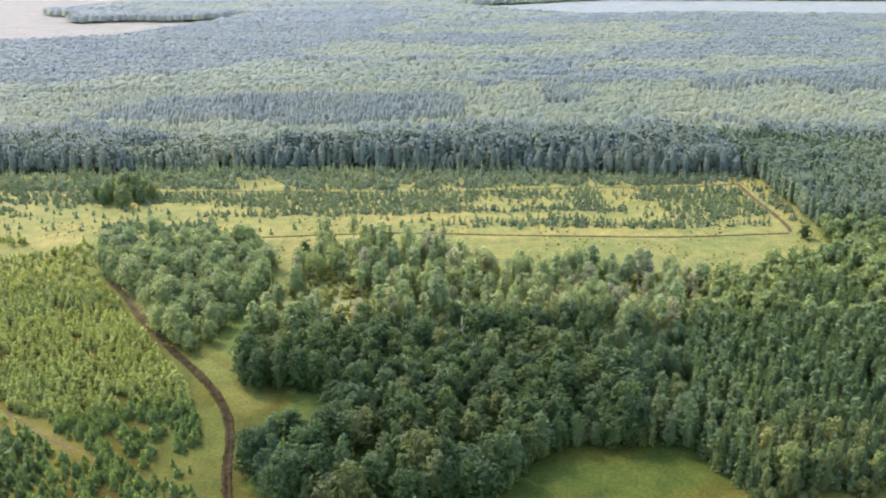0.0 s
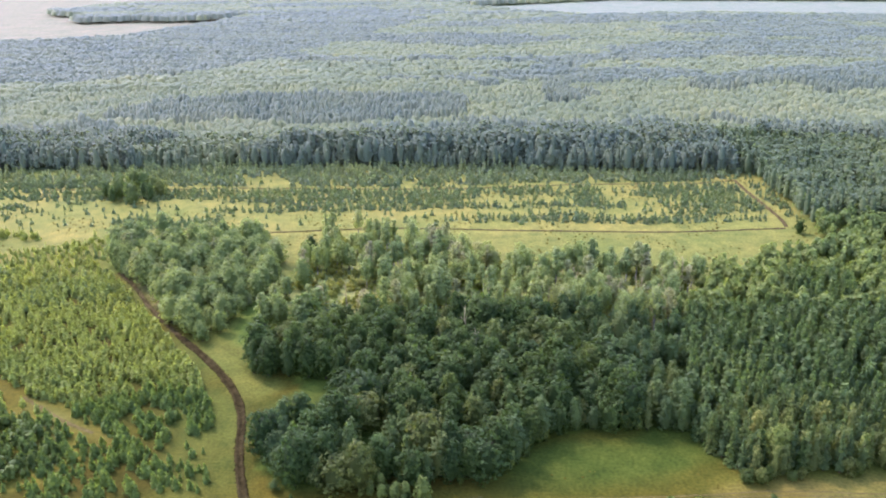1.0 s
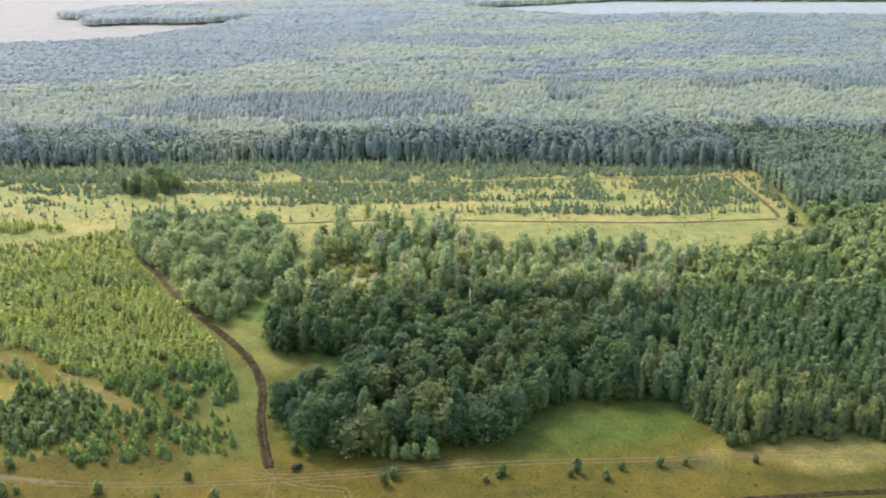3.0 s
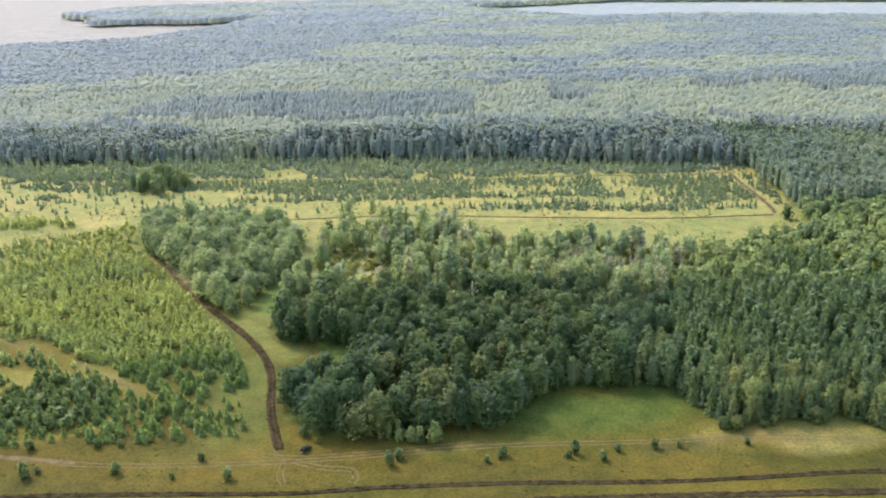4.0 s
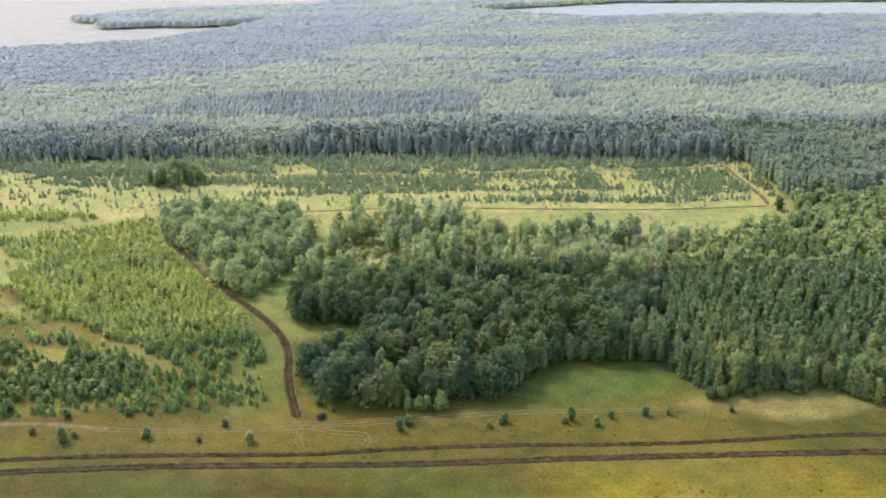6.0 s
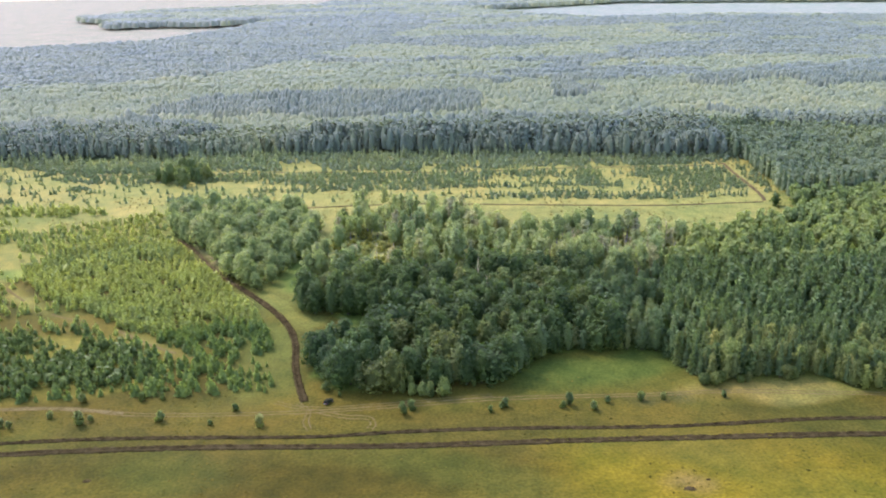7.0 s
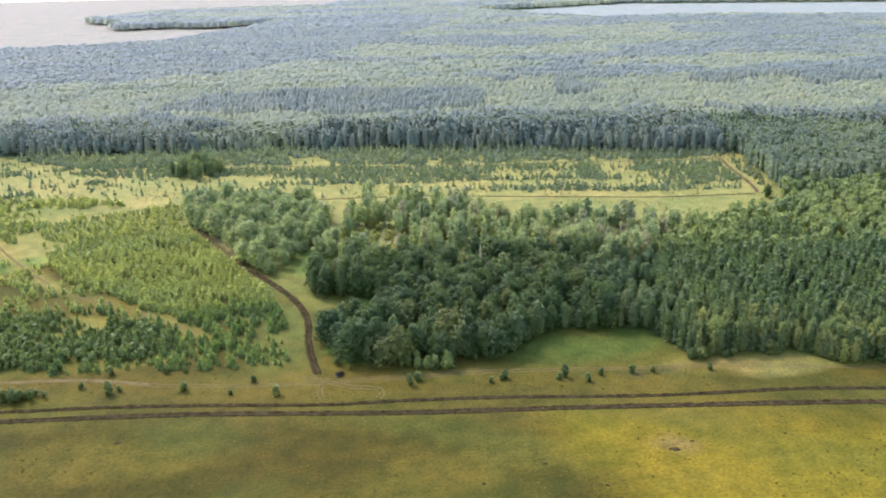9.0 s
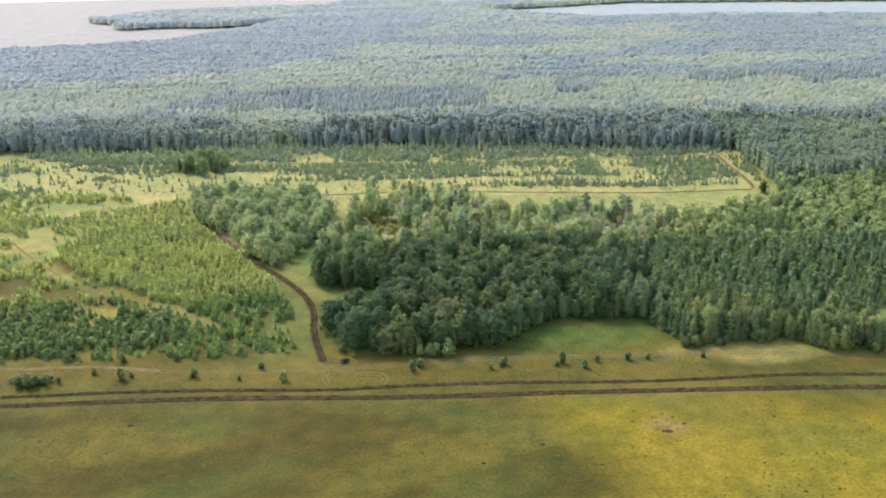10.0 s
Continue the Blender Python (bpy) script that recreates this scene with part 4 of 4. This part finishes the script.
stand = wobble(x, y * 1.6, 0.0065, 5) + 0.35 * wobble(x, y, 0.03, 2)
# Darker pines increase eastward, standing in for the weaker haze glow there.
pine_stand = stand > 0.15 - 0.45 * np.clip((x - 200) / 300, 0, 1)
for cx, cy, rx, ry, dark in ((-300, 880, 420, 200, 0), (-150, 850, 190, 90, 1), (-192, 700, 78, 88, 0), (-30, 738, 72, 34, 0), (55, 655, 215, 66, 1), (-370, 700, 130, 75, 1), (-470, 875, 110, 40, 0),
                             (-400, 1060, 240, 40, 0), (150, 800, 115, 75, 0), (330, 620, 70, 90, 1), (360, 800, 100, 90, 0), (-50, 1150, 190, 90, 0), (620, 1260, 110, 80, 1), (200, 1060, 140, 60, 1)):
    near_by = np.hypot((x - cx) / rx, (y - cy) / ry) + 0.12 * wobble(x, y, 0.04, cx) < 1
    pine_stand = np.where(near_by, bool(dark), pine_stand)
pine_stand |= inside(RIDGE, x, y) + 25 * wobble(x, y, 0.02, 4) > 0
east_side = (x > 224 + 6 * wobble(x, y, 0.08)) & (y < 690 - 0.25 * (x - 240))
wide_far = [peak(17, w, 0.76, p, 0.3) for w, p in ((6.6, 0.0), (7.4, 0.1), (6.0, 0.15), (7.0, 0.05))]
wide_mid = [peak(15.5, w, 0.66, p) for w, p in ((6.2, 0.1), (7.0, 0.0), (5.4, 0.3), (6.6, 0.2), (5.8, 0.25))]
wide_near = [knobbly_crown(15.5, w, 0.04, 22, 34, 1.8, 0.1, 0.16, -0.3) for w in (7.0, 8.0, 6.2, 7.4)]
tall_far = [peak(18, w, 0.78, p, 0.3) for w, p in ((6.4, 0.2), (7.2, 0.1), (6.8, 0.25))]
tall_mid = [peak(19.5, w, 0.72, p) for w, p in ((5.4, 0.6), (6.0, 0.45), (5.0, 0.8), (5.6, 0.55))]
tall_near = [knobbly_crown(20, w, 0.1, 30, 34, 2.1, 0.25, 0.2, -0.2) for w in (8.6, 9.6, 8.0)]
side_near = [knobbly_crown(18, w, 0.04, 26, 32, 1.8, p, 0.16, -0.3) for w, p in ((5.8, 0.5), (6.6, 0.3), (5.0, 0.6), (7.2, 0.15))]
front = (y < 692) | (x < -150) & (y < 715)
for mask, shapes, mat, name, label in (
    (east_side, side_near, HAZY_EAST_F, "eastern_forest", "dense green forest along the eastern edge of the field"),
    (pine_stand & ~east_side & front, tall_near, HAZY_SPRUCE_F, "pine_forest", "tall green pine forest edge behind the field, blue haze in its colour"),
    (pine_stand & ~east_side & ~front & (y < 1000), tall_mid, HAZY_SPRUCE_F, "pine_forest", "tall green pine forest in the distance, blue haze in its colour"),
    (pine_stand & (y >= 1000), tall_far, HAZY_SPRUCE_F, "pine_forest", "tall green pine forest far away, blue haze in its colour"),
    (~pine_stand & ~east_side & front, wide_near, HAZY_WOOD_F, "mixed_forest", "light green broad-leaved forest edge behind the field"),
    (~pine_stand & ~east_side & ~front & (y < 1000), wide_mid, HAZY_WOOD_F, "mixed_forest", "light green broad-leaved forest in the distance"),
    (~pine_stand & (y >= 1000), wide_far, HAZY_WOOD_F, "mixed_forest", "light green broad-leaved forest far away"),
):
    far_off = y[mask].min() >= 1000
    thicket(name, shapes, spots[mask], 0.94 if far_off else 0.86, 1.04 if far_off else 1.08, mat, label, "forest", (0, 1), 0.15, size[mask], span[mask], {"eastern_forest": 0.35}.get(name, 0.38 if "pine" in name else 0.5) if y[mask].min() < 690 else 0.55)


# ---- the parked car ----
def extruded(profile, half, inset=0.0, bevel=0.05):
    """A side profile of (x, z) drawn out across y, narrowed by inset at the top."""
    bm = bmesh.new()
    top, low = max(z for _, z in profile), min(z for _, z in profile)
    sides = []
    for s in (-1, 1):
        sides.append([bm.verts.new((x, s * (half - inset * (z - low) / (top - low)), z)) for x, z in profile])
    bm.faces.new(sides[0])
    bm.faces.new(sides[1][::-1])
    n = len(profile)
    for k in range(n):
        bm.faces.new((sides[0][(k + 1) % n], sides[0][k], sides[1][k], sides[1][(k + 1) % n]))
    bmesh.ops.recalc_face_normals(bm, faces=bm.faces)
    if bevel:
        bmesh.ops.bevel(bm, geom=bm.edges[:], offset=bevel, segments=2, affect="EDGES")
    return bm


def bm_part(name, bm, mat, parent, label="", at=None):
    me = bpy.data.meshes.new(name)
    bm.to_mesh(me)
    bm.free()
    me.materials.append(mat)
    ob = part(name, me, parent, label)
    if at is not None:
        ob.matrix_basis = at
    return ob


def disc(radius, depth, sides=20, bevel=0.0):
    bm = bmesh.new()
    bmesh.ops.create_cone(bm, cap_ends=True, segments=sides, radius1=radius, radius2=radius, depth=depth)
    bmesh.ops.rotate(bm, verts=bm.verts, matrix=Matrix.Rotation(math.pi / 2, 3, "X"))
    if bevel:
        bmesh.ops.bevel(bm, geom=[e for e in bm.edges if abs(e.verts[0].co.y - e.verts[1].co.y) < 1e-4], offset=bevel, segments=2, affect="EDGES")
    return bm


def parked_car(m):
    paint, glass = plain("car_paint", (0.012, 0.0145, 0.006), 0.9, 0.0, 3.0, 0.0, 0.03), plain("car_glass", (0.012, 0.011, 0.008), 0.5, 0.0, 2.0, 0.0, 0.06)
    rubber, alloy = plain("tyre_rubber", (0.02, 0.02, 0.02), 0.9), plain("alloy", (0.2, 0.19, 0.17), 0.5, 1.0)
    pale, red, grey = plain("lamp_lens", (0.3, 0.29, 0.26), 0.3, 0.0, 8.0, 0.0, 0.1), plain("tail_lens", (0.3, 0.02, 0.02), 0.2), plain("bumper_plastic", (0.05, 0.05, 0.055), 0.7)
    car = tagged(new("car"), "small black parked car beside the firebreak", "car")
    bm_part("body", extruded([(-2.1, 0.35), (2.1, 0.35), (2.12, 0.75), (1.95, 0.98), (0.95, 1.08), (-2.05, 1.1), (-2.14, 0.7)], 0.88, 0.05, 0.06), paint, car)
    bm_part("bonnet", extruded([(0.98, 1.04), (1.96, 0.96), (1.96, 0.99), (1.0, 1.1)], 0.8, 0.0, 0.01), paint, car)
    bm_part("cabin", extruded([(-2.0, 1.08), (0.9, 1.08), (0.2, 1.62), (-0.4, 1.7), (-1.75, 1.66)], 0.82, 0.14, 0.05), paint, car)
    bm_part("windscreen", extruded([(0.88, 1.14), (0.92, 1.14), (0.29, 1.6), (0.25, 1.6)], 0.7, 0.06, 0.0), glass, car, "dark glass windscreen")
    bm_part("rear_window", extruded([(-2.0, 1.18), (-1.97, 1.18), (-1.79, 1.58), (-1.82, 1.58)], 0.66, 0.05, 0.0), glass, car)
    for s in (-1, 1):
        for x0, x1 in ((-0.55, 0.62), (-1.7, -0.68)):
            bm_part("side_window", extruded([(x0, 1.16), (x1, 1.16), (min(x1, 0.12), 1.54), (x0 + 0.06, 1.54)], 0.02, 0.0, 0.0), glass, car, "", pose(0, s * 0.765, 0, s * 14))
        bm_part("headlight", extruded([(2.03, 0.74), (2.11, 0.74), (2.03, 0.92), (1.95, 0.92)], 0.17, 0.0, 0.02), pale, car, "clear headlight", pose(0, s * 0.62, 0))
        bm_part("tail_light", extruded([(-2.16, 0.75), (-2.08, 0.75), (-2.04, 1.05), (-2.1, 1.05)], 0.11, 0.0, 0.02), red, car, "red tail light", pose(0, s * 0.72, 0))
        bm_part("mirror", extruded([(0.5, 1.1), (0.66, 1.1), (0.64, 1.26), (0.52, 1.26)], 0.09, 0.0, 0.02), paint, car, "", pose(0, s * 0.93, 0))
        for x in (-1.28, 1.3):
            wheel = tagged(new("wheel"), "")
            wheel.parent = car
            wheel.matrix_basis = pose(x, s * 0.78, 0.34)
            bm_part("tyre", disc(0.34, 0.22, 24, 0.04), rubber, wheel)
            bm_part("rim", disc(0.21, 0.24, 12, 0.02), alloy, wheel)
    for x, w in ((2.12, 0.1), (-2.14, 0.1)):
        bm_part("bumper", extruded([(x - w, 0.36), (x + w, 0.36), (x + w, 0.6), (x - w, 0.6)], 0.86, 0.0, 0.05), grey, car)
    bm_part("number_plate", extruded([(-2.26, 0.62), (-2.245, 0.62), (-2.245, 0.73), (-2.26, 0.73)], 0.26, 0.0, 0.0), pale, car)
    car.matrix_basis = m
    return car


parked_car(pose(-54, 204.2, float(height(-54, 204.2)) + 0.02, 0, 0, 58))

# ---- tussocks, clods and bare patches ----
GRASS_F = leaf_material("dry_grass", (0.036, 0.035, 0.006), (0.054, 0.048, 0.009), (0.064, 0.052, 0.011), "attribute", 0.35, 0.0, 0.0)
tuft = [(np.concatenate([np.array([(0.5 * math.cos(q) * rng.uniform(0.6, 1.2), 0.5 * math.sin(q) * rng.uniform(0.6, 1.2), -0.05) for q in np.arange(6) * 1.047]), [(0.05, 0.02, 0.42)]]),
         [np.array([(j, (j + 1) % 6, 6) for j in range(6)])]) for _ in range(4)]
meadow = spread([(-330, 60), (330, 60), (330, 190), (150, 204), (90, 222), (20, 224), (-60, 205), (-120, 215), (-330, 215)], 3.4, 0.5)
meadow = meadow[wobble(meadow[:, 0], meadow[:, 1], 0.07, 3) + 0.8 * wobble(meadow[:, 0], meadow[:, 1], 0.4, 1) > 0.25]
meadow = clear_of(meadow, (FURROW_A, 2.6), (FURROW_B, 2.8), (DIRT_TRACK, 1.8))
thicket("grass_tussocks", tuft, meadow, 0.4, 1.4, GRASS_F, "dry yellow-green grass tussocks on the meadow", "grass", (0, 1), 0.4)
dry = spread(FAR_FIELD, 5.0, 0.5)
dry = dry[wobble(dry[:, 0], dry[:, 1], 0.06, 2) > 0.2]
thicket("grass_tussocks", tuft, dry, 0.8, 2.2, GRASS_F, "tall dry grass tufts on the far field", "grass", (0.3, 1), 0.4)


def clods(line, half, count, label):
    """Lumps of turned earth along a ploughed strip."""
    c, side, _ = along(line, 0.5)
    k = rng.integers(0, len(c), count)
    p = c[k] + side[k] * (rng.choice((-0.62, 0.62, 0.0), count) * half + rng.normal(size=count) * 0.3 * half)[:, None]
    v, f = OCTA * (1, 0.8, 0.7) * rng.uniform(0.8, 1.2, (6, 1)), OCTA_F
    z = height(p[:, 0], p[:, 1])
    s = rng.uniform(0.14, 0.38, count)
    verts = v[None] * s[:, None, None] * rng.uniform(0.7, 1.3, (count, 6, 1)) + np.concatenate([p, (z + 0.3)[:, None]], 1)[:, None]
    faces = (f[None] + 6 * np.arange(count)[:, None, None]).reshape(-1, 3)
    tagged(new("earth_clods", mesh_from("earth_clods", verts.reshape(-1, 3), faces, SOIL)), label, "soil", kind="stuff")


clods(TRENCH, 1.7, 420, "dark clods of earth on the firebreak strip")
clods(FURROW_A, 1.1, 700, "dark clods of earth along the furrow")
clods(FURROW_B, 1.5, 700, "dark clods of earth along the wide furrow")


def bare_patch(x, y, rx, ry, label):
    """A low heap of dug earth."""
    n, rings = 18, 4
    verts = [(0, 0, 0.28)]
    for r in range(1, rings + 1):
        for k in range(n):
            q, f = k * 2 * math.pi / n, r / rings
            j = rng.uniform(0.8, 1.2)
            verts.append((rx * f * j * math.cos(q), ry * f * j * math.sin(q), -0.06 if r == rings else 0.3 * (1 - f) + rng.uniform(0, 0.12)))
    verts = np.array(verts)
    verts[:, 2] += height(x + verts[:, 0], y + verts[:, 1])
    verts[:, :2] += (x, y)
    tris = np.array([(0, 1 + k, 1 + (k + 1) % n) for k in range(n)])
    quads = np.array([(1 + r * n + k, 1 + (r + 1) * n + k, 1 + (r + 1) * n + (k + 1) % n, 1 + r * n + (k + 1) % n) for r in range(rings - 1) for k in range(n)])
    tagged(new("earth_mound", mesh_from("earth_mound", verts, [quads, tris], SOIL, None, True)), label, "mound", "earth mounds of the meadow")


for x, y, rx, ry in ((70.7, 144.9, 2.2, 1.3), (-128.3, 154.2, 1.6, 1.1), (25, 137, 1.2, 0.6), (4, 126, 0.8, 0.7), (44, 124, 0.8, 0.5), (78, 150, 0.9, 0.5)):
    bare_patch(x, y, rx, ry, "low brown mound of bare earth on the meadow")
